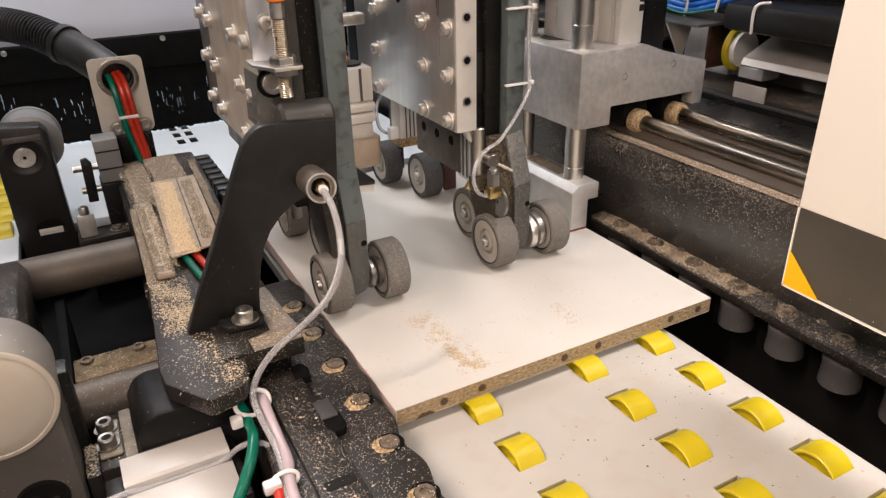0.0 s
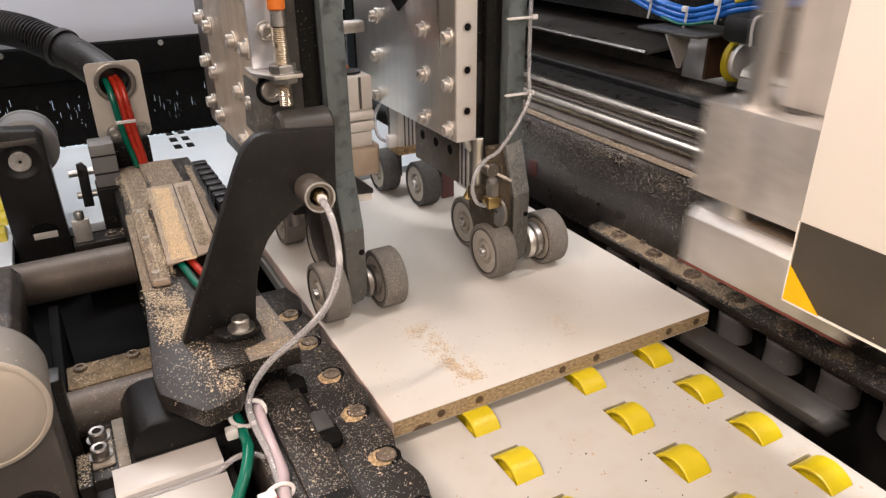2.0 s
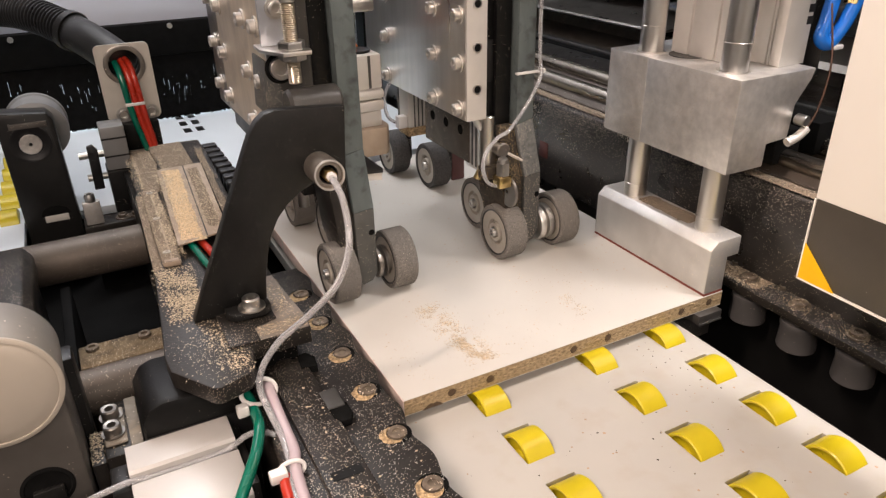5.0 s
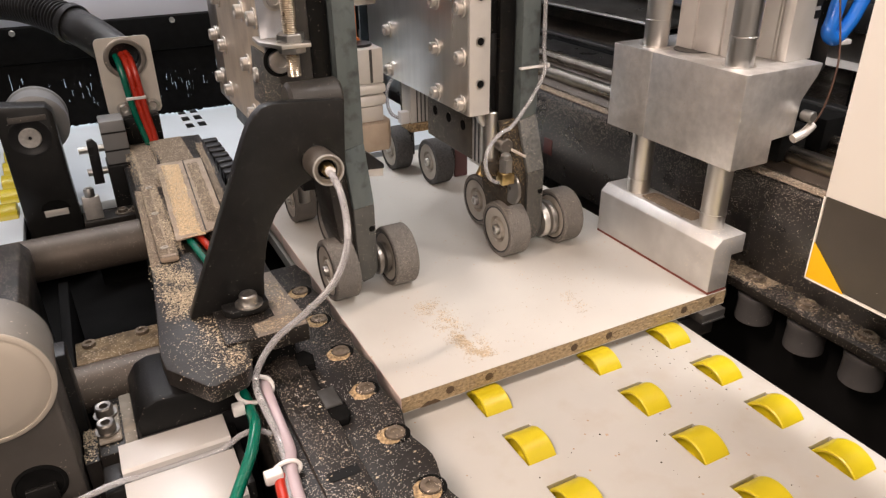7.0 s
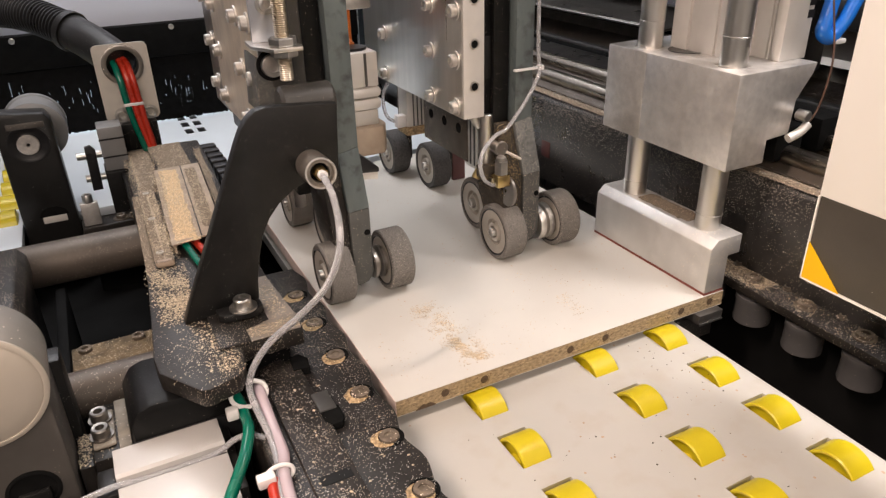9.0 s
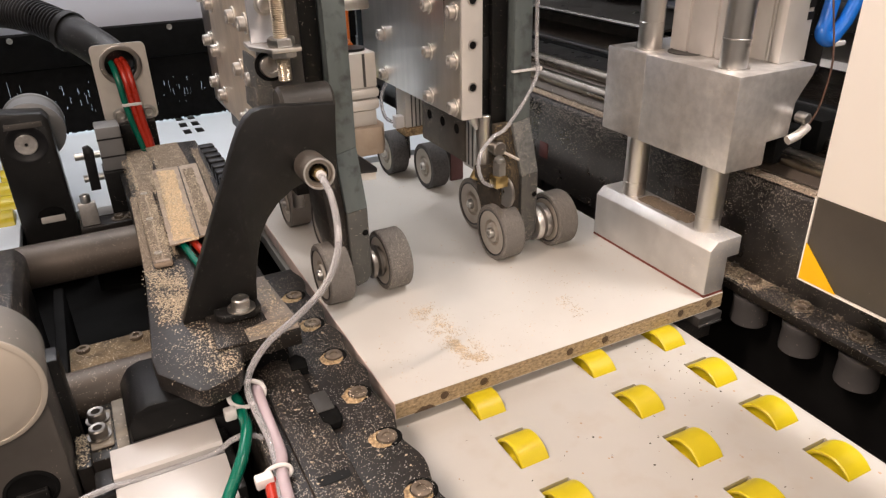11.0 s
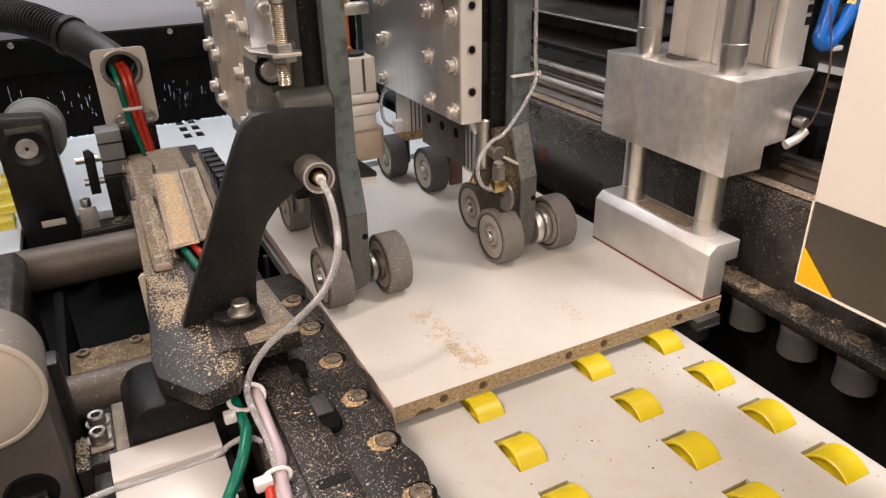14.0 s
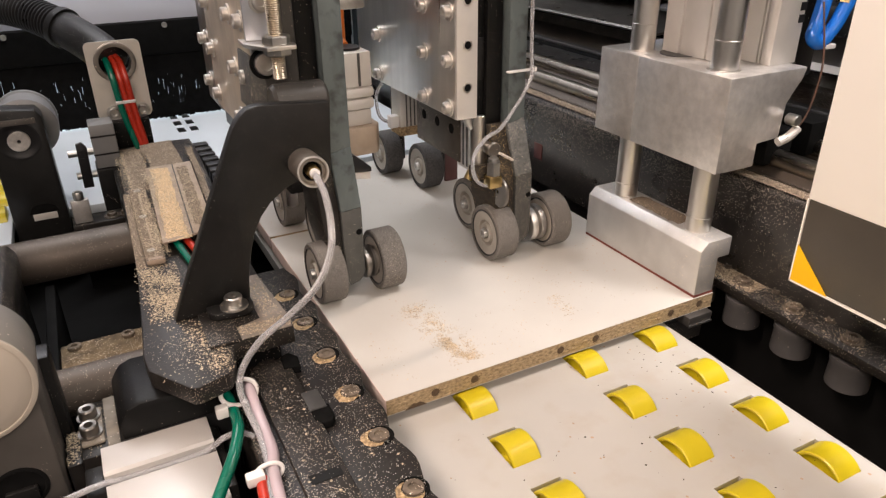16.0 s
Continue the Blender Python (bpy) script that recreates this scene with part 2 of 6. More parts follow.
def lathe(o, d, profile, seg=32, bm=None):
    """A turned body round the axis d from o; profile: radius and height pairs."""
    b = bm_new()
    q = Vector((0, 0, 1)).rotation_difference(Vector(d).normalized()).to_matrix()
    o = Vector(o)
    rings = []
    for r, h in profile:
        if r < 1e-6:
            rings.append([b.verts.new(o + q @ Vector((0, 0, h)))])
        else:
            rings.append([b.verts.new(o + q @ Vector((r * math.cos(2 * math.pi * i / seg), r * math.sin(2 * math.pi * i / seg), h))) for i in range(seg)])
    for a, c in zip(rings, rings[1:]):
        for i in range(seg):
            j = (i + 1) % seg
            if len(a) == 1 and len(c) > 1:
                b.faces.new((a[0], c[i], c[j]))
            elif len(c) == 1 and len(a) > 1:
                b.faces.new((a[i], a[j], c[0]))
            elif len(a) > 1:
                b.faces.new((a[i], a[j], c[j], c[i]))
    bmesh.ops.recalc_face_normals(b, faces=b.faces)
    return b if bm is None else merge(bm, b)


def cyl(p0, p1, r, seg=28, bev=0.0, bm=None):
    p0, p1 = Vector(p0), Vector(p1)
    h = (p1 - p0).length
    prof = [(0, 0), (r - bev, 0), (r, bev), (r, h - bev), (r - bev, h), (0, h)] if bev else [(0, 0), (r, 0), (r, h), (0, h)]
    return lathe(p0, p1 - p0, prof, seg, bm)


def spline(pts, k=8):
    pts = [Vector(p) for p in pts]
    ext = [2 * pts[0] - pts[1]] + pts + [2 * pts[-1] - pts[-2]]
    out = []
    for i in range(1, len(ext) - 2):
        a, b, c, d = ext[i - 1:i + 3]
        for s in range(k):
            t = s / k
            out.append(0.5 * (2 * b + (c - a) * t + (2 * a - 5 * b + 4 * c - d) * t * t + (3 * b - a - 3 * c + d) * t ** 3))
    return out + [pts[-1]]


def sweep(pts, r, k=8, seg=12, rib=0.0, step=0.0, bm=None):
    """A hose along a smooth line; rib and step make a corrugated one."""
    line = spline(pts, k)
    if rib:
        dense, acc = [], [0.0]
        for a, c in zip(line, line[1:]):
            acc.append(acc[-1] + (c - a).length)
        n = int(acc[-1] / step * 4)
        for i in range(n + 1):
            s = acc[-1] * i / n
            j = max(0, min(len(line) - 2, next((q for q in range(len(acc) - 1) if acc[q + 1] >= s), len(line) - 2)))
            f = (s - acc[j]) / max(1e-9, acc[j + 1] - acc[j])
            dense.append(line[j].lerp(line[j + 1], f))
        line = dense
    b = bm_new()
    up = Vector((0.1, 0.2, 1)).normalized()
    rings = []
    for i, p in enumerate(line):
        t = (line[min(i + 1, len(line) - 1)] - line[max(i - 1, 0)]).normalized()
        u = (up - up.dot(t) * t).normalized()
        w = t.cross(u)
        up = u
        rr = r - (rib if rib and (i // 2) % 2 else 0)
        rings.append([b.verts.new(p + rr * (math.cos(2 * math.pi * j / seg) * u + math.sin(2 * math.pi * j / seg) * w)) for j in range(seg)])
    for a, c in zip(rings, rings[1:]):
        for j in range(seg):
            b.faces.new((a[j], a[(j + 1) % seg], c[(j + 1) % seg], c[j]))
    b.faces.new(rings[0][::-1])
    b.faces.new(rings[-1])
    bmesh.ops.recalc_face_normals(b, faces=b.faces)
    return b if bm is None else merge(bm, b)


def thing(name, base, label, category, group="", kind=""):
    ob = new(name)
    ob.empty_display_size = 0.02
    ob.location = base
    return tagged(ob, label, category, group, kind)


def root(ob):
    while ob.parent:
        ob = ob.parent
    return ob


def mesh_of(name, bm, material, smooth=40):
    me = bpy.data.meshes.new(name)
    bm.to_mesh(me)
    bm.free()
    me.materials.append(material)
    for p in me.polygons:
        p.use_smooth = True
    me.set_sharp_from_angle(angle=radians(smooth))
    return me


def mesh_data(name, bm, material):
    me = bpy.data.meshes.new(name)
    bm.to_mesh(me)
    bm.free()
    me.materials.append(material)
    return me


def part(name, bm, material, parent, label="", smooth=40):
    """One mesh in world metres, hung under a thing or a part."""
    bm.transform(Matrix.Translation(-root(parent).location))
    ob = new(name, mesh_of(name, bm, material, smooth))
    ob.parent = parent
    return tagged(ob, label)


def single(name, bm, material, label, category, group="", kind="", smooth=40):
    return tagged(new(name, mesh_of(name, bm, material, smooth)), label, category, group, kind)


def bolt(p, d, r, h, parent, material=None, washer=0.0, name="bolt"):
    """A socket-head screw, on a washer if wanted."""
    prof = [(0, 0.35 * h), (0.5 * r, 0.35 * h), (0.52 * r, h * 0.96), (0.86 * r, h), (r, 0.86 * h), (r, 0)]
    b = bm_new()
    o = Vector(p)
    dd = Vector(d).normalized()
    if washer:
        lathe(o, dd, [(0, 0.0016), (washer, 0.0016), (washer, 0)], 20, b)
        o = o + dd * 0.0016
    lathe(o, dd, prof, 18, b)
    return part(name, b, material or BOLT, parent)


def hex_nut(p, d, r, h, parent, material=None, name="nut"):
    return part(name, lathe(p, d, [(0, 0), (r * 0.92, 0), (r, h * 0.12), (r, h * 0.88), (r * 0.92, h), (0, h)], 6), material or BOLT, parent, smooth=20)


def flakes(name, material, label, areas, seed, size=(0.0003, 0.0010)):
    """Loose sawdust: areas of x0, x1, y0, y1, z, count."""
    rnd = random.Random(seed)
    v, f = [], []
    for x0, x1, y0, y1, z, count in areas:
        for _ in range(count):
            cx, cy = rnd.uniform(x0, x1), rnd.uniform(y0, y1)
            u, w = (cx - x0) / (x1 - x0), (cy - y0) / (y1 - y0)
            rim = min(u, 1 - u, w, 1 - w) * 5 + 0.25 * noise.noise((cx * 90, cy * 90, 7))
            if rnd.random() > rim + 0.12 or noise.noise((cx * 38, cy * 38, seed)) < rnd.uniform(-0.8, 0.75):
                continue
            s, a, k = rnd.uniform(*size), rnd.uniform(0, 6.3), rnd.uniform(0.3, 0.9)
            i = len(v)
            for da, l in ((0, 1), (1.7, k), (3.1, 1), (4.6, k)):
                v.append((cx + s * l * math.cos(a + da), cy + s * l * math.sin(a + da), z + rnd.uniform(0.0001, 0.0005)))
            v.append((cx, cy, z + s * rnd.uniform(0.3, 0.9)))
            f += [(i, i + 1, i + 4), (i + 1, i + 2, i + 4), (i + 2, i + 3, i + 4), (i + 3, i, i + 4)]
    me = bpy.data.meshes.new(name)
    me.from_pydata(v, [], f)
    me.materials.append(material)
    return tagged(new(name, me), label, "sawdust", kind="stuff")


def mound(x0, x1, y0, y1, z, h, seed, bm, skew=0.0):
    """Uneven heap of caked dust whose ragged rim dips under the surface at z."""
    nx, ny = 22, max(10, int((y1 - y0) / 0.004))
    rows = []
    for j in range(ny + 1):
        row = []
        for i in range(nx + 1):
            u, w = i / nx, j / ny
            x, y = x0 + (x1 - x0) * u + skew * w, y0 + (y1 - y0) * w
            rim = min(1.0, min(u, 1 - u) * 3.5, min(w, 1 - w) * 14)
            n = noise.noise((x * 70, y * 70, seed)) * 0.7 + noise.noise((x * 260, y * 260, seed)) * 0.5 + noise.noise((x * 900, y * 900, seed)) * 0.4
            row.append(bm.verts.new((x, y, z + h * (rim * 1.3 - 0.35 + n * 0.45))))
        rows.append(row)
    for a, b in zip(rows, rows[1:]):
        for i in range(nx):
            bm.faces.new((a[i], a[i + 1], b[i + 1], b[i]))
    return bm


# ---- the room and the machine's large forms ----
def structure(name, bm, material, label, category):
    return single(name, bm, material, label, category, kind="structure")


structure("floor", box(-4, 5, -4, 5, -0.1, 0), FLOOR, "grey concrete workshop floor", "floor")
structure("wall_north", box(-4, 5, 5.0, 5.2, 0, 3.2), ROOM, "plain workshop wall", "wall")
structure("wall_south", box(-4, 5, -4.2, -4.0, 0, 3.2), ROOM, "plain workshop wall", "wall")
structure("wall_west", box(-4.2, -4, -4, 5, 0, 3.2), ROOM, "plain workshop wall", "wall")
structure("wall_east", box(5, 5.2, -4, 5, 0, 3.2), ROOM, "plain workshop wall", "wall")
structure("ceiling", box(-4, 5, -4, 5, 3.2, 3.3), ROOM, "plain workshop ceiling", "ceiling")
structure("machine_bed", box(-0.9, 1.6, -0.3, 1.62, 0.0, 0.80), DARK, "dark steel machine bed under the work table", "machine bed")
structure("machine_back_wall", box(1.05, 1.09, -0.3, 2.6, 0.80, 1.95), DARK, "black sheet wall behind the guide beam", "machine wall")


def roller_table():
    """White laminate table with slots, each with a yellow roller."""
    t = thing("roller_table", (0.32, 0.5, 0.80), "white laminate table with rows of yellow rollers in slots", "table")
    cols = (0.2543, 0.3849, 0.4785)
    w, length, pitch, front = 0.0293, 0.0436, 0.06946, 0.4372
    rows = range(-4, 8)
    xs = [0.181]
    for c in cols:
        xs += [c, c + w]
    xs.append(0.524)
    ys = [1.10]
    for i in rows:
        ys += [front - pitch * i + length, front - pitch * i]
    ys.append(-0.10)
    ys = sorted(ys)
    b = bm_new()
    top, low = 0.900, 0.884
    for iy in range(len(ys) - 1):
        for ix in range(len(xs) - 1):
            if iy % 2 == 1 and ix % 2 == 1:
                continue
            x0, x1, y0, y1 = xs[ix], xs[ix + 1], ys[iy], ys[iy + 1]
            for z, turn in ((top, 1), (low, -1)):
                q = [(x0, y0), (x1, y0), (x1, y1), (x0, y1)][::turn]
                b.faces.new([b.verts.new((x, y, z)) for x, y in q])
    for iy in range(1, len(ys) - 1, 2):
        for ix in range(1, len(xs) - 1, 2):
            x0, x1, y0, y1 = xs[ix], xs[ix + 1], ys[iy], ys[iy + 1]
            for (ax, ay), (cx, cy) in (((x0, y0), (x1, y0)), ((x1, y0), (x1, y1)), ((x1, y1), (x0, y1)), ((x0, y1), (x0, y0))):
                b.faces.new([b.verts.new(p) for p in ((ax, ay, top), (cx, cy, top), (cx, cy, low), (ax, ay, low))])
    x0, x1, y0, y1 = xs[0], xs[-1], ys[0], ys[-1]
    for (ax, ay), (cx, cy) in (((x0, y0), (x1, y0)), ((x1, y0), (x1, y1)), ((x1, y1), (x0, y1)), ((x0, y1), (x0, y0))):
        b.faces.new([b.verts.new(p) for p in ((ax, ay, low), (cx, cy, low), (cx, cy, top), (ax, ay, top))])
    bmesh.ops.remove_doubles(b, verts=b.verts, dist=1e-5)
    bmesh.ops.recalc_face_normals(b, faces=b.faces)
    part("tabletop", b, LAMINATE, t)
    for y in (0.0, 0.55, 1.05):
        part("frame_rail", box(0.19, 0.51, y - 0.01, y + 0.01, 0.80, 0.8838), DARK, t)
    # one roller, shared
    r, rw = 0.0244, 0.0278
    prof = [(0, 0.004), (0.006, 0.004), (0.006, 0.001), (0.009, 0.001), (0.009, 0.005), (r - 0.0035, 0.005), (r - 0.0030, 0.0004), (r - 0.0010, 0), (r, 0.001),
            (r, rw - 0.001), (r - 0.001, rw), (r - 0.003, rw), (r - 0.0035, rw - 0.005), (0.009, rw - 0.005), (0.009, rw), (0, rw)]
    roller = mesh_of("roller", lathe((-rw / 2, 0, 0), (1, 0, 0), prof, 48), YELLOW)
    rnd = random.Random(4)
    for c in cols:
        for i in rows:
            ob = new("roller", roller)
            ob.parent = t
            ob.matrix_basis = Matrix.Translation((c + w - 0.0003 - rw / 2 - 0.32, front - pitch * i + length / 2 - 0.0020 - 0.5, 0.8862 - 0.80)) @ pose(0, 0, 0, rnd.uniform(0, 360), 0, 0)
    return t


roller_table()


def far_table():
    t = thing("outfeed_table", (0.0, 1.4, 0.80), "laminate outfeed table coloured as lit by cool light, yellow rollers in slots", "table")
    part("tabletop", prism([(-0.75, 1.05), (-0.131, 1.05), (-0.131, 1.168), (0.62, 1.168), (0.62, 2.3), (-0.75, 2.3)], "z", 0.885, 0.900, 0.001), LAMINATE_FAR_LIT, t)
    part("frame_rail", box(-0.7, 0.6, 1.2, 1.24, 0.80, 0.8848), DARK, t)
    rnd = random.Random(8)
    prof = [(0, 0), (0.022, 0), (0.024, 0.001), (0.024, 0.025), (0.022, 0.026), (0, 0.026)]
    roller = mesh_of("roller", lathe((-0.013, 0, 0), (1, 0, 0), prof, 32), YELLOW)
    for x in (-0.29, -0.205, -0.150, 0.318, 0.348):
        for k in range(7):
            ob = new("roller", roller)
            ob.parent = t
            ob.matrix_basis = Matrix.Translation((x, 1.18 + 0.0695 * k - 1.4, 0.893 - 0.80)) @ pose(0, 0, 0, rnd.uniform(0, 360), 0, 0)
    for k in range(3):
        for j in range(2):
            part("slot_rim", box(0.165 + 0.025 * j, 0.180 + 0.025 * j, 1.50 + 0.055 * k, 1.53 + 0.055 * k, 0.9002, 0.9012, 0.0004), BLACK_PLASTIC, t)


far_table()


# the board on the rollers
def board():
    t = thing("work_board", (0.3835, 0.767, 0.9102), "white melamine chipboard panel with drilled dowel holes in its edge", "board")
    x0, x1, y0, y1, z0, z1 = 0.1832, 0.5838, 0.467, 1.067, 0.9102, 0.9282
    sy0, sy1, sx1 = 0.8475, 0.8535, 0.236
    # faces with the routed slot left open
    for nm, za, zb, m in (("top_face", z1 - 0.0006, z1, MELAMINE), ("bottom_face", z0, z0 + 0.0006, MELAMINE), ("core", z0 + 0.0006, z1 - 0.0006, CHIPBOARD)):
        pts = [(x0, y0), (x1, y0), (x1, y1), (x0, y1), (x0, sy1), (sx1, sy1), (sx1, sy0), (x0, sy0)]
        if nm == "core":
            part(nm, prism(pts, "z", za, zb), m, t, "raw chipboard core")
        else:
            part(nm, prism(pts, "z", za, zb), m, t)
    part("edge_band", box(x0 - 0.0009, x0 - 0.0001, y0 + 0.0002, sy0, z0, z1 - 0.0002), EDGE_PINK, t, "pale pinkish edge band")
    part("edge_band", box(x0 - 0.0009, x0 - 0.0001, sy1, y1, z0, z1 - 0.0002), EDGE_PINK, t, "pale pinkish edge band")
    zc = (z0 + z1) / 2
    # Holes and notch are shallow; a dark brown colour paints their shade.
    for hx in (0.2325, 0.2745, 0.3745, 0.4190, 0.5225, 0.5645):
        b = bm_new()
        lathe((hx, y0 - 0.00015, zc), (0, 1, 0), [(0.0053, 0.0), (0.0050, 0.0004), (0.0042, 0.00012), (0, 0.00012)], 20, b)
        part("dowel_hole", b, WOOD_HOLE_SHADE, t, "drilled dowel hole with its shade in the colour")
    part("torn_notch", prism([(0.2010, 0.9102), (0.2230, 0.9102), (0.2200, 0.9128), (0.2165, 0.9150), (0.2130, 0.9142), (0.2095, 0.9152), (0.2050, 0.9126)], "y", y0 - 0.0003, y0 + 0.0002), WOOD_HOLE_SHADE, t, "dark patch for the shaded torn notch in the lower edge")
    # torn bits of the core along the front edge
    rnd = random.Random(3)
    b = bm_new()
    for _ in range(70):
        cx, cz, s = rnd.uniform(x0, x1), rnd.uniform(z0 + 0.002, z1 - 0.003), rnd.uniform(0.0006, 0.0022)
        if min(abs(cx - q) for q in (0.2325, 0.2745, 0.3745, 0.4190, 0.5225, 0.5645)) < 0.010:
            continue
        box(cx - s * 2, cx + s * 2, y0 - 0.0005, y0 + 0.0004, cz - s * 0.5, cz + s * 0.5, 0.0002, b)
    tagged(part("torn_core", b, CHIPBOARD, t), kind="stuff")
    # uncut bits in the slot, which the cutter knocks out one by one
    bits = []
    for k in range(8):
        xa = x0 + (sx1 - x0) * k / 8
        xb = x0 + (sx1 - x0) * (k + 1) / 8
        bits.append(part("slot_piece", box(xa - (0.0009 if k == 0 else 0), xb - 0.00002, sy0 + 0.00002, sy1 - 0.00002, z0, z1), MELAMINE, t, "uncut white piece of the panel"))
    return t, bits


WOOD_HOLE_SHADE = mat("wood_hole_shade", (0.085, 0.055, 0.03), 0.9, 0.0, 0.3, 400, 0.3, 500)
BOARD, BITS = board()


# ---- the guide beam, its rails and what lies behind it ----
def guide_beam():
    t = thing("guide_beam", (0.72, 0.9, 0.80), "glossy black beam carrying two chrome guide rails with sawdust", "machine beam")
    pts = [(0.640, 0.905), (0.640, 1.034), (0.643, 1.042), (0.650, 1.047), (0.90, 1.047), (0.90, 0.80), (0.665, 0.80), (0.665, 0.900)]
    part("beam_body", prism(pts, "y", -0.35, 2.5, 0.003), BLACK_BEAM, t)
    for x in (0.672, 0.742):
        part("rail_support", prism([(x - 0.014, 1.0491), (x + 0.014, 1.0491), (x + 0.005, 1.058), (x - 0.005, 1.058)], "y", -0.35, 2.5), ROD_GREY, t)
        part("guide_rail", cyl((x, -0.35, 1.066), (x, 2.5, 1.066), 0.0105, 24), RAIL, t, "polished chrome guide rail")
    part("rack_strip", box(0.694, 0.716, -0.35, 2.5, 1.0475, 1.056, 0.001), RAIL, t)
    part("rail_bed", box(0.6560, 0.6935, -0.35, 2.5, 1.0472, 1.0490, 0.0005), RAIL, t, "machined rail bed")
    part("rail_bed", box(0.7165, 0.7600, -0.35, 2.5, 1.0472, 1.0490, 0.0005), RAIL, t, "machined rail bed")
    for k in range(9):
        part("rail_screw", lathe((0.7055, -0.1 + 0.24 * k, 1.056), (0, 0, 1), [(0.0045, 0), (0.0045, 0.003), (0, 0.003)], 12), BOLT_DULL, t)
    # Thin maroon patch painted in place of a red reflection.
    part("red_glow_patch", box(0.6385, 0.6399, 0.8847, 0.9067, 0.9465, 0.9725, 0.0003), MAROON, t, "small red patch for a glow reflected in the beam")
    return t


guide_beam()


def roller_strip():
    t = thing("roller_strip", (0.63, 0.3, 0.80), "dusty black strip with bolts and grey guide wheels below", "guide strip")
    part("strip", prism([(0.605, -0.25), (0.660, -0.25), (0.660, 0.71), (0.650, 0.722), (0.612, 0.715), (0.605, 0.703)], "z", 0.9215, 0.9320, 0.0012), BLACK_DUSTY, t)
    part("hanger", box(0.6505, 0.658, -0.25, 0.70, 0.80, 0.9212), DARK, t)
    for k in range(14):
        y = 0.666 - 0.0675 * k
        bolt((0.626, y, 0.932), (0, 0, 1), 0.0085, 0.004, t, BOLT_CAKED, 0.0115)
        part("guide_wheel", lathe((0.630, y - 0.004, 0.880), (0, 0, 1), [(0, 0.001), (0.017, 0.001), (0.0180, 0), (0.0205, 0.001), (0.0208, 0.003), (0.0200, 0.026), (0.0212, 0.028), (0.0212, 0.034), (0.0150, 0.0355), (0.0150, 0.0412), (0, 0.0412)], 32), GREY_WHEEL, t, "grey plastic guide wheel")
    for k in range(13):
        bolt((0.640, 0.632 - 0.0675 * k, 0.932), (0, 0, 1), 0.004, 0.003, t, BOLT_DULL, 0.006)


BOLT_CAKED = mat("sawdust_caked_bolt", (0.15, 0.12, 0.09), 0.8, 0.3, 0.4, 120, 0.5, 400, dust=0.9, dscale=700, patch=40)
GREY_WHEEL = mat("grey_wheel_plastic", (0.085, 0.082, 0.082), 0.5, 0.0, 0.1, 40, 0.05, 300, dust=0.03)
roller_strip()


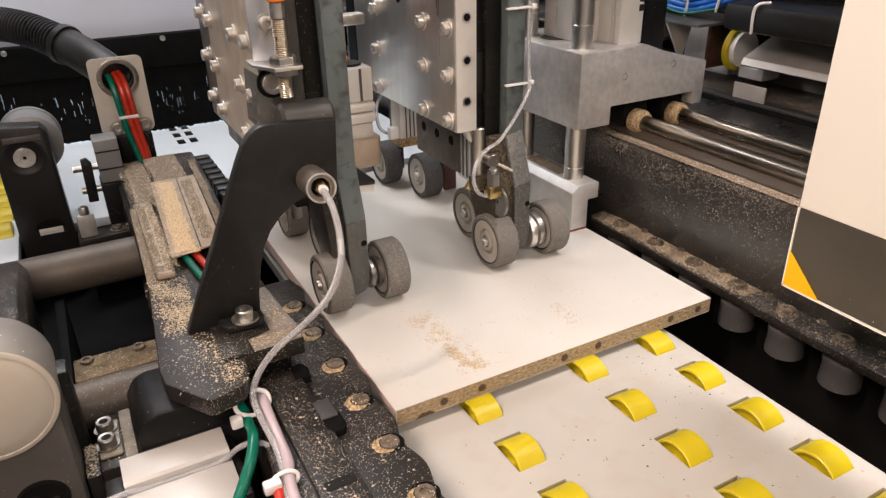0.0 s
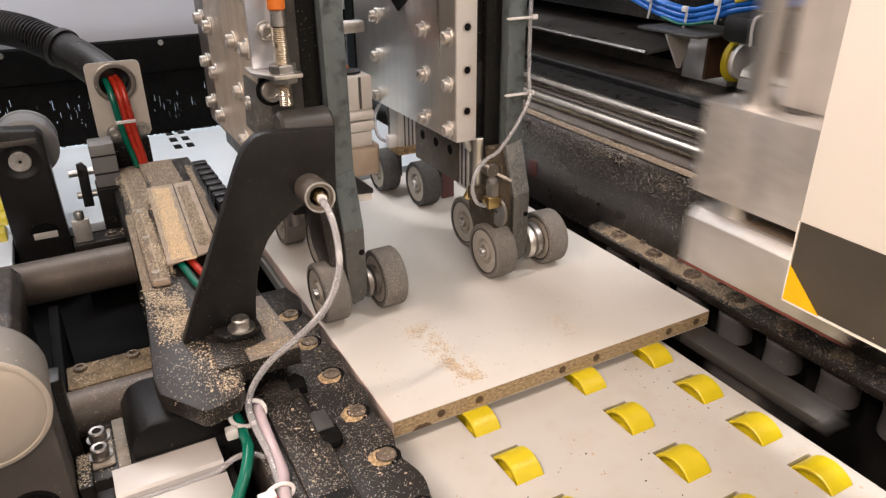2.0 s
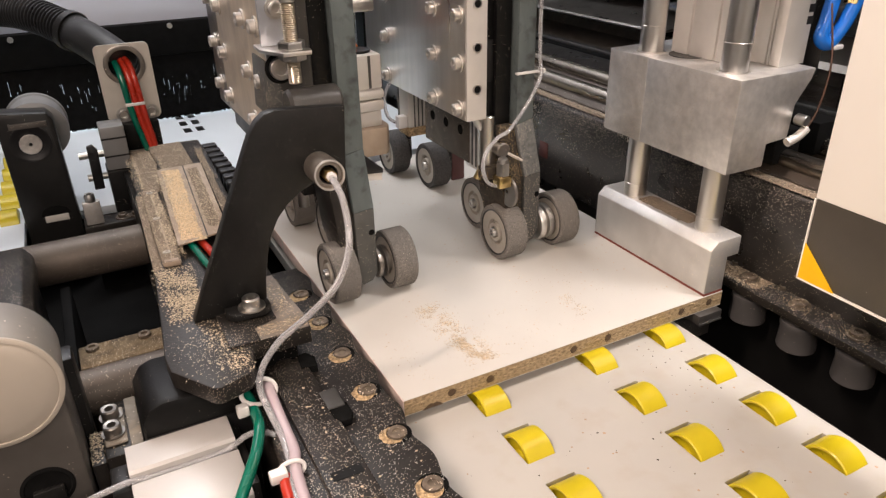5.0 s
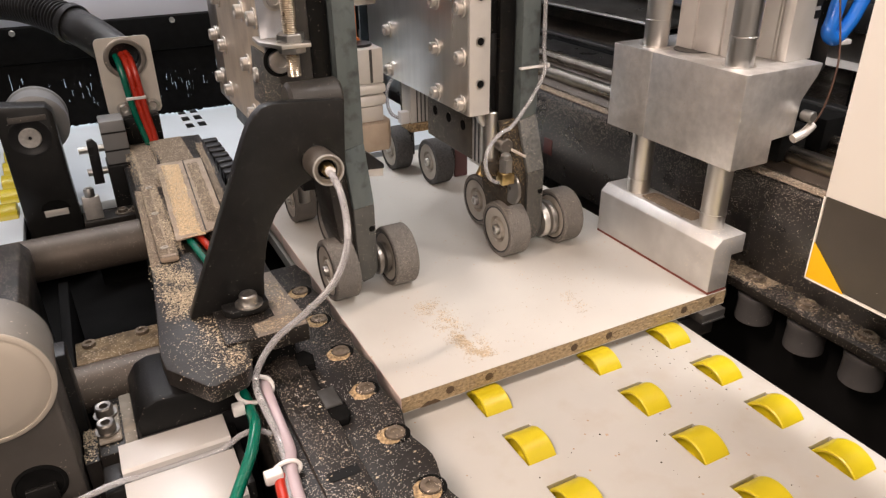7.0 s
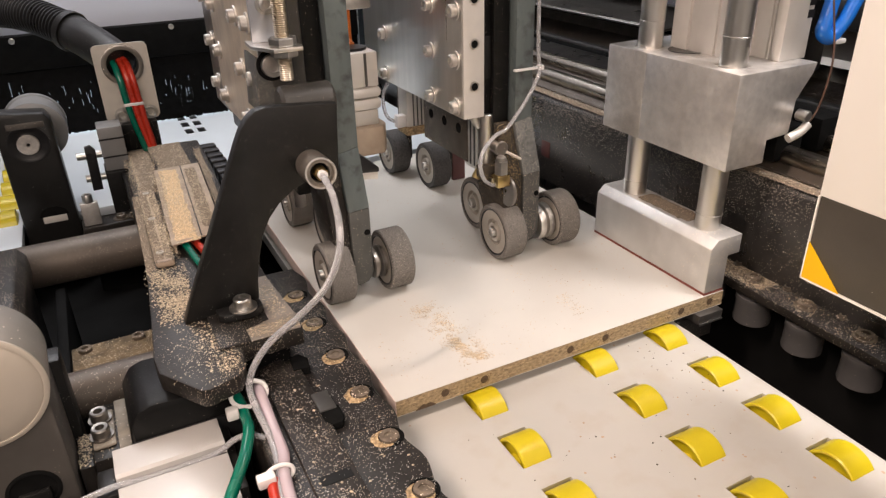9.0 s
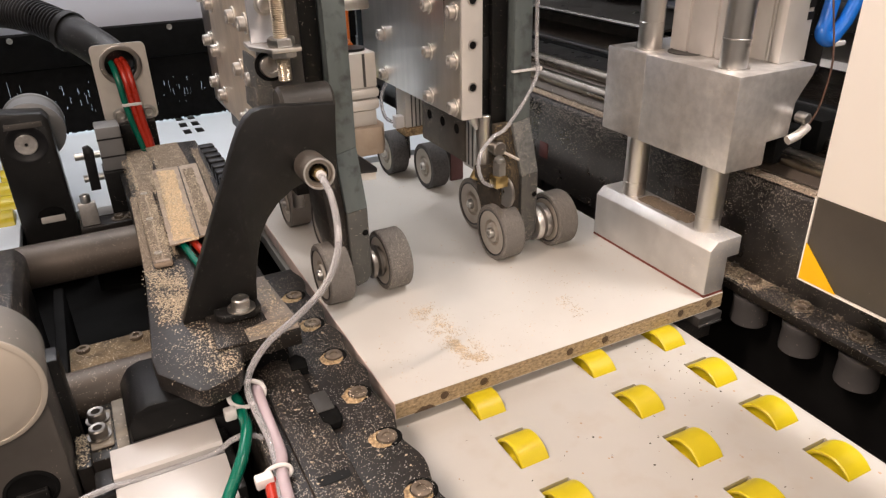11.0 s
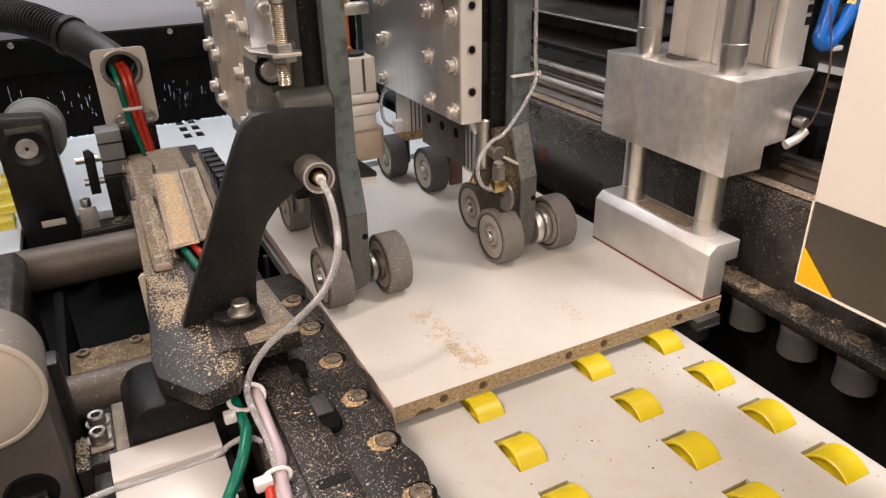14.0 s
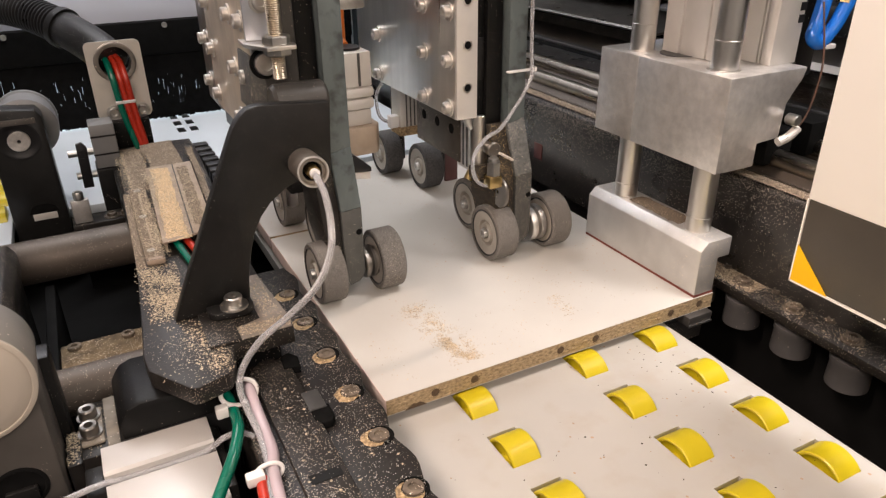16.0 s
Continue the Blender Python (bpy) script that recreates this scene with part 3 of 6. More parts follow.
def back_gear():
    t = thing("dust_trough", (0.93, 0.9, 0.80), "black trough with fallen sawdust behind the rails", "trough")
    part("trough_body", prism([(0.905, 0.80), (1.045, 0.80), (1.045, 1.052), (0.905, 1.052)], "y", -0.3, 2.5, 0.002), BLACK, t)
    part("front_lip", prism([(0.905, 1.0522), (0.932, 1.0522), (0.922, 1.0585), (0.905, 1.0585)], "y", -0.3, 2.5, 0.002), GUNMETAL, t, "dark sheet lip")
    part("sloped_floor", prism([(0.9322, 1.0522), (1.045, 1.0522), (1.045, 1.075), (1.035, 1.0565), (0.9322, 1.0530)], "y", -0.3, 2.5, 0.001), TROUGH, t, "grey sheet floor with chips")
    c = thing("cable_duct", (0.95, 0.9, 1.10), "black cable duct with a folded sheet lip", "cable duct")
    part("lip", prism([(0.885, 1.118), (0.893, 1.1135), (0.955, 1.118), (1.046, 1.135), (1.046, 1.15), (0.955, 1.124), (0.896, 1.1175), (0.8875, 1.1215)], "y", 0.925, 2.4), GUNMETAL_FIT, c)
    part("duct", box(0.96, 1.048, 0.35, 2.4, 1.16, 1.30, 0.004), BLACK, c)
    for z in (1.36, 1.44, 1.52):
        part("rib", box(0.985, 1.048, 0.0, 2.4, z, z + 0.03, 0.004), GUNMETAL, c)
    part("gusset", prism([(0.8441, 1.1642), (0.9023, 1.1642), (0.8850, 1.1073), (0.8790, 1.1073)], "y", 0.838, 0.842), ANOD, c, "bare metal gusset plate")
    part("bracket", box(0.845, 0.965, 0.775, 0.905, 1.1645, 1.1690, 0.001), GUNMETAL, c)
    part("leg_plate", box(0.905, 0.955, 0.803, 0.809, 1.092, 1.1642, 0.001), ORANGE_BROWN, c, "rust-brown plate")
    part("back_plate", box(0.955, 0.962, 0.80, 0.90, 1.075, 1.1642, 0.001), STEEL, c)
    k = thing("chain_carrier", (0.93, 0.66, 1.10), "black moulded carrier with a bare metal sheet underneath", "carrier")
    part("carrier_body", box(0.86, 0.98, 0.30, 0.748, 1.1650, 1.205, 0.010), BLACK_CLEAN, k)
    part("sheet", prism([(0.975, 1.1600), (0.8950, 1.1235), (0.8910, 1.1140), (0.8935, 1.1135), (0.8970, 1.1205), (0.977, 1.1572)], "y", 0.30, 0.7250), PALE_STEEL, k, "bare bent metal sheet")
    part("bearing_seat", box(0.915, 0.955, 0.702, 0.7470, 1.088, 1.1060, 0.002), ALU_FOOT, k, "dull grey bearing seat")
    part("front_plate", box(0.905, 0.908, 0.684, 0.743, 1.0590, 1.0830, 0.0008), PALE_STEEL, k, "small bare metal plate")
    part("foot", box(0.925, 0.96, 0.45, 0.60, 1.0570, 1.114), DARK, k)
    part("yellow_disc", lathe((0.925, 0.7569, 1.1282), (0, 1, 0), [(0, 0), (0.032, 0), (0.034, 0.003), (0.034, 0.008), (0.026, 0.009), (0, 0.009)], 32), YELLOW, k, "yellow disc edge")
    part("white_disc", lathe((0.925, 0.7474, 1.1282), (0, 1, 0), [(0, 0), (0.027, 0), (0.027, 0.0098), (0, 0.0098)], 32), NYLON, k)
    h = thing("hose_bundle", (0.9, 0.86, 1.16), "bundle of blue air hoses tied with white cable ties", "hoses")
    for i in range(6):
        dz, dx = 0.0088 * (i % 3) - 0.006, 0.009 * (i // 3)
        part("hose", sweep([(0.905 + dx, 1.02, 1.215 + dz), (0.90 + dx, 0.9466, 1.197 + dz), (0.90 + dx, 0.912, 1.189 + dz), (0.90 + dx, 0.854, 1.1835 + dz), (0.90 + dx, 0.80, 1.196 + dz), (0.90 + dx, 0.768, 1.2085 + dz), (0.912 + dx, 0.72, 1.2195 + dz), (0.935 + dx, 0.64, 1.232 + dz), (0.95 + dx, 0.50, 1.240 + dz)], 0.0045, 6, 10), BLUE, h)
    part("hose", sweep([(0.898, 0.76, 1.218), (0.905, 0.70, 1.236), (0.93, 0.60, 1.25)], 0.003, 6, 8), YELLOW, h, "thin yellow hose")
    part("hose", sweep([(0.892, 0.90, 1.180), (0.890, 0.85, 1.1745), (0.893, 0.79, 1.186)], 0.0024, 6, 8), GREEN, h, "thin green hose")
    for y, z in ((0.930, 1.192), (0.848, 1.184), (0.785, 1.200)):
        part("cable_tie", sweep([(0.8925, y, z + 0.016), (0.8915, y - 0.001, z), (0.893, y + 0.004, z - 0.018)], 0.0020, 4, 8), NYLON, h, "white cable tie")
        part("tie_head", box(0.885, 0.8905, y - 0.005, y + 0.005, z + 0.010, z + 0.019, 0.001), NYLON, h)
    tie = thing("cable_tie", (0.858, 0.745, 1.15), "white cable tie round the black carrier", "cable tie")
    part("strap", sweep([(0.880, 0.683, 1.2075), (0.860, 0.687, 1.2060), (0.8575, 0.6907, 1.1943), (0.8585, 0.690, 1.1660)], 0.0022, 4, 8), NYLON, tie)


TROUGH = mat("dusty_grey_sheet", (0.17, 0.15, 0.125), 0.5, 0.3, 0.25, 30, 0.1, 300, dust=0.9, patch=14, dscale=700)
ORANGE_BROWN = mat("rust_brown_plate", (0.09, 0.045, 0.028), 0.6, 0.2, 0.3, 60, 0.1, 300)
back_gear()


# ---- the clamping carriages ----
def gripper(near, with_hose):
    """Carriage on the two rails, with a press foot on two rods; near: y of its near face."""
    o = near - 0.467
    g = thing("clamp_carriage", (0.60, near, 1.05), "milled aluminium clamp carriage on the guide rails, two steel rods", "clamp", "clamp carriages")
    y0, y1 = near, near + 0.194
    pts = [(0.555, 1.0735), (0.555, 1.1715), (0.665, 1.1715), (0.745, 1.142), (0.775, 1.140), (0.775, 1.080), (0.757, 1.080), (0.757, 1.098), (0.609, 1.098), (0.609, 1.0735)]
    b = prism(pts, "y", y0 + (0.130 if with_hose else 0), y1, 0.0018)
    if with_hose:
        cut = [(0.555, 1.0735), (0.555, 1.1715), (0.664, 1.1715), (0.660, 1.160), (0.650, 1.147), (0.642, 1.135), (0.640, 1.100), (0.609, 1.098), (0.609, 1.0735)]
        b = prism(cut, "y", y0, y0 + 0.1303, 0.0018, b)
    part("carriage_block", b, ALU, g, "milled aluminium block dusted with fine sawdust")
    for x in (0.672, 0.742):
        for ya in (y1 - 0.0194,) if with_hose else (y0 - 0.0006, y1 - 0.0194):
            part("rail_wiper", lathe((x, ya, 1.066), (0, 1, 0), [(0.0108, 0), (0.0135, 0.0005), (0.0165, 0.006), (0.0165, 0.02), (0.0108, 0.02)], 24), DUSTY_WIPER, g, "dust-caked rail wiper")
        part("rail_bearing", prism([(x - 0.021, 1.060), (x + 0.021, 1.060), (x + 0.021, 1.0978), (x - 0.021, 1.0978)], "y", y0 + 0.02, y1 - 0.02, 0.002), DARK, g)
    # bore lips on the upper face
    for yy in (0.034, 0.154):
        part("bore_lip", lathe((0.581, y0 + yy, 1.1712), (0, 0, 1), [(0.0165, 0), (0.0165, 0.0012), (0.0142, 0.0012)], 28), STEEL, g)
    part("recess", lathe((0.600, y0 + 0.115, 1.1714), (0, 0, 1), [(0, 0.0004), (0.019, 0.0004), (0.021, 0.0012), (0.021, 0)], 28), GUNMETAL, g)
    for x, z in () if with_hose else ((0.628, 1.135), (0.712, 1.142)):
        part("screw_hole", lathe((x, y0 - 0.0002, z), (0, 1, 0), [(0.0045, 0), (0.0035, 0.0004), (0, 0.0004)], 16), RECESS_SHADE, g)
    # square air cylinder with grooves behind the rods
    for a, c, yy0, yy1 in ((0.598, 0.640, 0.062, 0.140), (0.630, 0.668, 0.020, 0.062)):
        prof = [(a, y0 + yy0), (c, y0 + yy0), (c, y0 + yy1), (a + 0.0, y0 + yy1), (a, y0 + yy1 - 0.024), (a + 0.003, y0 + yy1 - 0.024), (a + 0.003, y0 + yy1 - 0.028), (a, y0 + yy1 - 0.028),
                (a, y0 + yy0 + 0.016), (a + 0.003, y0 + yy0 + 0.016), (a + 0.003, y0 + yy0 + 0.012), (a, y0 + yy0 + 0.012)]
        part("air_cylinder", prism(prof, "z", 1.1717, 1.52, 0.0006), ANOD, g, "pale anodised air cylinder with grooves")
    for k in range(3):
        part("cylinder_mark", box(0.660 - 0.0, 0.6685, y0 + 0.0193, y0 + 0.0199, 1.212 + 0.012 * k, 1.220 + 0.012 * k), BLACK_PLASTIC, g, "small dark printed mark")
    part("side_arm", box(0.70, 0.74, y0 + 0.05, y0 + 0.10, 1.1440, 1.34, 0.003), BLACK, g)
    # press foot, which slides down on the rods
    foot = part("press_foot", prism([(0.555, 0.931), (0.583, 0.931), (0.583, 0.9715), (0.600, 0.9715), (0.600, 0.9945), (0.565, 0.9945), (0.555, 0.985)], "y", y0 + 0.001, y0 + 0.193, 0.0012), ALU_FOOT, g, "satin aluminium press foot")
    part("foot_pad", box(0.5552, 0.583, y0 + 0.001, y0 + 0.193, 0.9284, 0.9309), RED_PAD, foot, "dark red rubber pad")
    part("dust_film", mound(0.566, 0.5995, y0 + 0.050, y0 + 0.140, 0.9944, 0.0004, 11, bm_new()), CAKE_DARK, foot, "thin film of brown dust")
    for yy in (0.034, 0.154):
        b = cyl((0.581, y0 + yy, 0.9946), (0.581, y0 + yy, 1.46), 0.0138, 32)
        part("rod", b, ROD, foot, "polished steel rod")
        part("rod_ring", lathe((0.581, y0 + yy, 1.0105), (0, 0, 1), [(0.0139, 0), (0.0145, 0.0003), (0.0145, 0.001), (0.0139, 0.0013)], 28), STEEL, foot)
        part("rod_ring", lathe((0.581, y0 + yy, 1.200), (0, 0, 1), [(0.0139, 0), (0.0143, 0.0003), (0.0143, 0.001), (0.0139, 0.0013)], 28), STEEL, foot)
    part("rod_bridge", box(0.562, 0.600, y0 + 0.01, y0 + 0.18, 1.4602, 1.48, 0.002), ALU, foot)
    # lower jaw under the board
    jaw = part("lower_jaw", box(0.544, 0.579, y0 - 0.008, y0 + 0.186, 0.8975, 0.9096, 0.0012), JAW, g, "long flat steel lower jaw")
    part("jaw_edge", box(0.5445, 0.5785, y0 - 0.0092, y0 - 0.0081, 0.8975, 0.8995), BOLT, jaw, "bare bright edge")
    part("jaw_stem", box(0.552, 0.572, y0 + 0.06, y0 + 0.13, 0.815, 0.8973, 0.001), GUNMETAL, jaw)
    part("jaw_arm", box(0.5722, 0.648, y0 + 0.06, y0 + 0.13, 0.815, 0.850, 0.001), GUNMETAL, jaw)
    # sensor with its cable
    if not with_hose:
        return g, foot
    part("pin", cyl((0.648, y0 - 0.013, 1.120), (0.648, y0 - 0.0002, 1.120), 0.0060, 20, 0.001), BOLT, g)
    s = part("sensor", sweep([(0.632, y0 - 0.006, 1.098), (0.645, y0 - 0.008, 1.103), (0.656, y0 - 0.008, 1.110)], 0.0048, 4, 12), ANOD, g, "pale grey sensor with a brown cable")
    part("sensor_cable", sweep([(0.656, y0 - 0.008, 1.110), (0.667, y0 - 0.008, 1.125), (0.676, y0 - 0.006, 1.150), (0.684, y0 + 0.0, 1.18), (0.694, y0 + 0.02, 1.23)], 0.0010, 6, 8), ORANGE_BROWN, s)
    if with_hose:
        part("blue_hose", sweep([(0.716, y0 + 0.03, 1.36), (0.712, y0 + 0.03, 1.26), (0.700, y0 + 0.026, 1.212), (0.691, y0 + 0.022, 1.196), (0.697, y0 + 0.018, 1.189), (0.708, y0 + 0.018, 1.196), (0.722, y0 + 0.018, 1.214), (0.735, y0 + 0.02, 1.25), (0.742, y0 + 0.03, 1.36)], 0.0075, 8, 14), BLUE, g, "bright blue air hose loop")
        part("hose_clip", box(0.700, 0.715, y0 + 0.010, y0 + 0.016, 1.183, 1.188, 0.001), NYLON, g)
        part("brass_fitting", cyl((0.727, y0 + 0.02, 1.226), (0.738, y0 + 0.022, 1.256), 0.0085, 6), BRASS, g)
    return g, foot


DUSTY_WIPER = mat("dust_caked_felt", (0.36, 0.255, 0.14), 0.95, 0.0, 0.6, 400, 1.0, 500, stain=0.8, stain_col=(0.05, 0.035, 0.02), stain_scale=120, dust=0.8, dust_col=(0.6, 0.47, 0.3), dscale=600, patch=40)
JAW = mat("dull_jaw_steel", (0.085, 0.08, 0.075), 0.40, 0.6, 0.2, 40, 0.08, 300, stretch=(1, 0.1, 1))
# Near-black colour that paints the shade inside shallow bores, pockets and recesses.
RECESS_SHADE = mat("recess_shade", (0.007, 0.007, 0.007), 0.8, 0.0, 0.2, 100, 0.0, spec=0.05)
GRIP_FAR, FOOT_FAR = gripper(0.688, False)
GRIP_NEAR, FOOT_NEAR = gripper(0.467, True)


# ---- the cream cover beside the table ----
def cover():
    t = thing("machine_cover", (0.52, 0.0, 1.03), "cream painted cover with a dark band and yellow corner", "machine cover")
    x, y1, y0 = 0.515, 0.3365, -0.55
    part("cover_panel", box(x, x + 0.012, y0, y1, 1.1035, 1.95, 0.0015), CREAM, t)
    part("cover_band", box(x + 0.0005, x + 0.0115, y0, y1 - 0.0012, 1.0285, 1.1034, 0.001), STRIPE, t, "dark taupe band")
    part("edge_strip", box(x - 0.0002, x + 0.0118, y1 - 0.0011, y1 + 0.0004, 1.0265, 1.1034), CREAM, t)
    part("edge_strip", box(x - 0.0002, x + 0.0118, y0, y1 + 0.0004, 1.0265, 1.0284), CREAM, t)
    part("corner_mark", prism([(y1 - 0.0012, 1.0286), (y1 - 0.0012, 1.062), (y1 - 0.036, 1.0286)], "x", x - 0.0006, x + 0.0004), YELLOW_SIGN, t, "yellow triangular mark")
    part("cover_top", box(x + 0.0121, 1.6, -0.55, -0.30, 1.90, 1.94), CREAM, t)
    part("cover_post", box(1.35, 1.6, -0.55, -0.30, 0.0, 1.8998), CREAM, t)


cover()


# ---- far wall with bristle curtain ----
def far_wall():
    t = thing("panel_wall", (0.0, 1.66, 0.80), "pale enclosure panel above a black bristle strip", "enclosure")
    part("wall_panel", box(-1.6, 0.60, 1.640, 1.66, 1.095, 2.3, 0.002), WALL, t)
    part("strip_holder", box(-1.6, 0.60, 1.612, 1.6398, 1.04, 1.1065, 0.002), BRISTLE, t)
    for k in range(8):
        bolt((-1.5716 + 0.2931 * k, 1.612, 1.0985), (0, -1, 0), 0.0055, 0.004, t)
    rnd = random.Random(12)
    b = bm_new()
    x = -1.6
    while x < 0.60:
        hole = rnd.random() < 0.5
        w = rnd.uniform(0.0002, 0.0007) if hole else rnd.uniform(0.001, 0.006)
        z0 = 0.9008 + rnd.uniform(0, 0.004)
        y = 1.625 + rnd.uniform(-0.0002, 0.0002)
        cut = min(1.0, max(0.93, rnd.gauss(0.962, 0.018)))
        spans = ((1.045, cut + min(0.03, 0.002 + rnd.expovariate(1 / 0.008))), (cut, z0)) if hole else ((1.045, z0),)
        for za, zb in spans:
            for yy, turn in ((y, 1), (y + 0.0015, -1)):
                q = [b.verts.new(p) for p in ((x, yy, za), (x + w, yy, za), (x + w, yy, zb), (x, yy, zb))]
                b.faces.new(q[::turn])
        x += w
    part("bristles", b, BRISTLE, t, "black bristle curtain with narrow gaps")
    part("hanger", box(-1.6, -1.5, 1.612, 1.66, 0.80, 1.104), DARK, t)
    part("hanger", box(0.62, 0.66, 1.612, 1.66, 0.80, 2.3), DARK, t)


far_wall()


# ---- the press units: wheels on grey arms ----
def wheel(o, parent, dark=False, w=0.0300, r=0.0345):
    """A rubber wheel with a hub; o: centre of its left face, axis along x."""
    x, y, z = o
    core = [(0, 0.004), (0.0065, 0.004), (0.0075, 0.0008), (0.0115, 0.0008), (0.0125, 0.0055), (0.0150, 0.0062), (0.0165, 0.0018), (r - 0.0068, 0.0008), (r - 0.0060, 0.0008),
            (r - 0.0060, w - 0.001), (0.0165, w - 0.002), (0.0150, w - 0.006), (0, w - 0.006)]
    wh = part("wheel", lathe((x, y, z), (1, 0, 0), core, 40), HUB, parent, "beige plastic wheel hub")
    part("tyre", lathe((x, y, z), (1, 0, 0), [(r - 0.0059, 0.0004), (r - 0.0015, 0), (r, 0.0016), (r, w - 0.0016), (r - 0.0015, w), (r - 0.0059, w - 0.0004), (r - 0.0059, 0.0004)], 56), RUBBER_DARK if dark else RUBBER, wh, "worn grey rubber tyre")
    part("rim_line", lathe((x, y, z), (1, 0, 0), [(r - 0.0074, 0.0006), (r - 0.0058, -0.0003), (r - 0.0052, 0.0003)], 48), BLACK_PLASTIC, wh)
    part("axle_screw", lathe((x - 0.0035, y, z), (1, 0, 0), [(0, 0.002), (0.0028, 0.002), (0.0030, 0), (0.0052, 0), (0.0058, 0.0008), (0.0058, 0.0075), (0.0105, 0.0078), (0.0105, 0.0095), (0, 0.0095)], 20), BOLT, wh)
    return wh


BRASS_STEEL = mat("yellowed_thread", (0.56, 0.49, 0.39), 0.3, 1.0, 0.12, 60, 0.0)
GOLD_DUST = mat("golden_dust_cake", (0.035, 0.027, 0.018), 0.9, 0.0, 0.5, 300, 0.5, 400, dust=1.2, dust_col=(0.55, 0.40, 0.2), dscale=900, patch=20)
BOLT_PALE = mat("pale_zinc_bolt", (0.68, 0.65, 0.61), 0.42, 0.85, 0.15, 200, 0.15, 400)
BROWN_BAR = mat("brown_dusty_bar", (0.085, 0.072, 0.058), 0.5, 0.35, 0.2, 40, 0.08, 300, dust=0.3, patch=10)
GREY_DUSTY = mat("peppered_grey_paint", (0.15, 0.155, 0.15), 0.6, 0.1, 0.3, 200, 0.3, 500, dust=1.3, dscale=950, patch=30, dust_col=(0.46, 0.43, 0.38))
TIP_BROWN = mat("brownish_grey_tip", (0.092, 0.092, 0.086), 0.5, 0.3, 0.15, 50, 0.08, 500, dust=0.12, patch=14, dscale=1100)
# Tan colour stands in for warm light on the aluminium.
TAN_ALU = mat("tan_lit_aluminium", (0.40, 0.32, 0.245), 0.55, 0.2, 0.15, 30, 0.08, 300, stain=0.5, stain_col=(0.30, 0.22, 0.15), stain_scale=40)
# Tan base holds the plate's warm reflection; the specks are dust.
PLATE_DUST_WARM_LIT = mat("dusty_warm_lit_steel", (0.68, 0.59, 0.48), 0.40, 0.45, 0.10, 60, 0.06, 400, stain=0.7, stain_col=(0.40, 0.34, 0.28), stain_scale=28, stretch=(1, 1, 0.12), dust=0.5, patch=14, dscale=800)
BLUE_STEEL = mat("bluish_bare_steel", (0.50, 0.52, 0.56), 0.36, 0.8, 0.12, 40, 0.06, 400, stain=0.4, stain_col=(0.34, 0.33, 0.33), stain_scale=30)


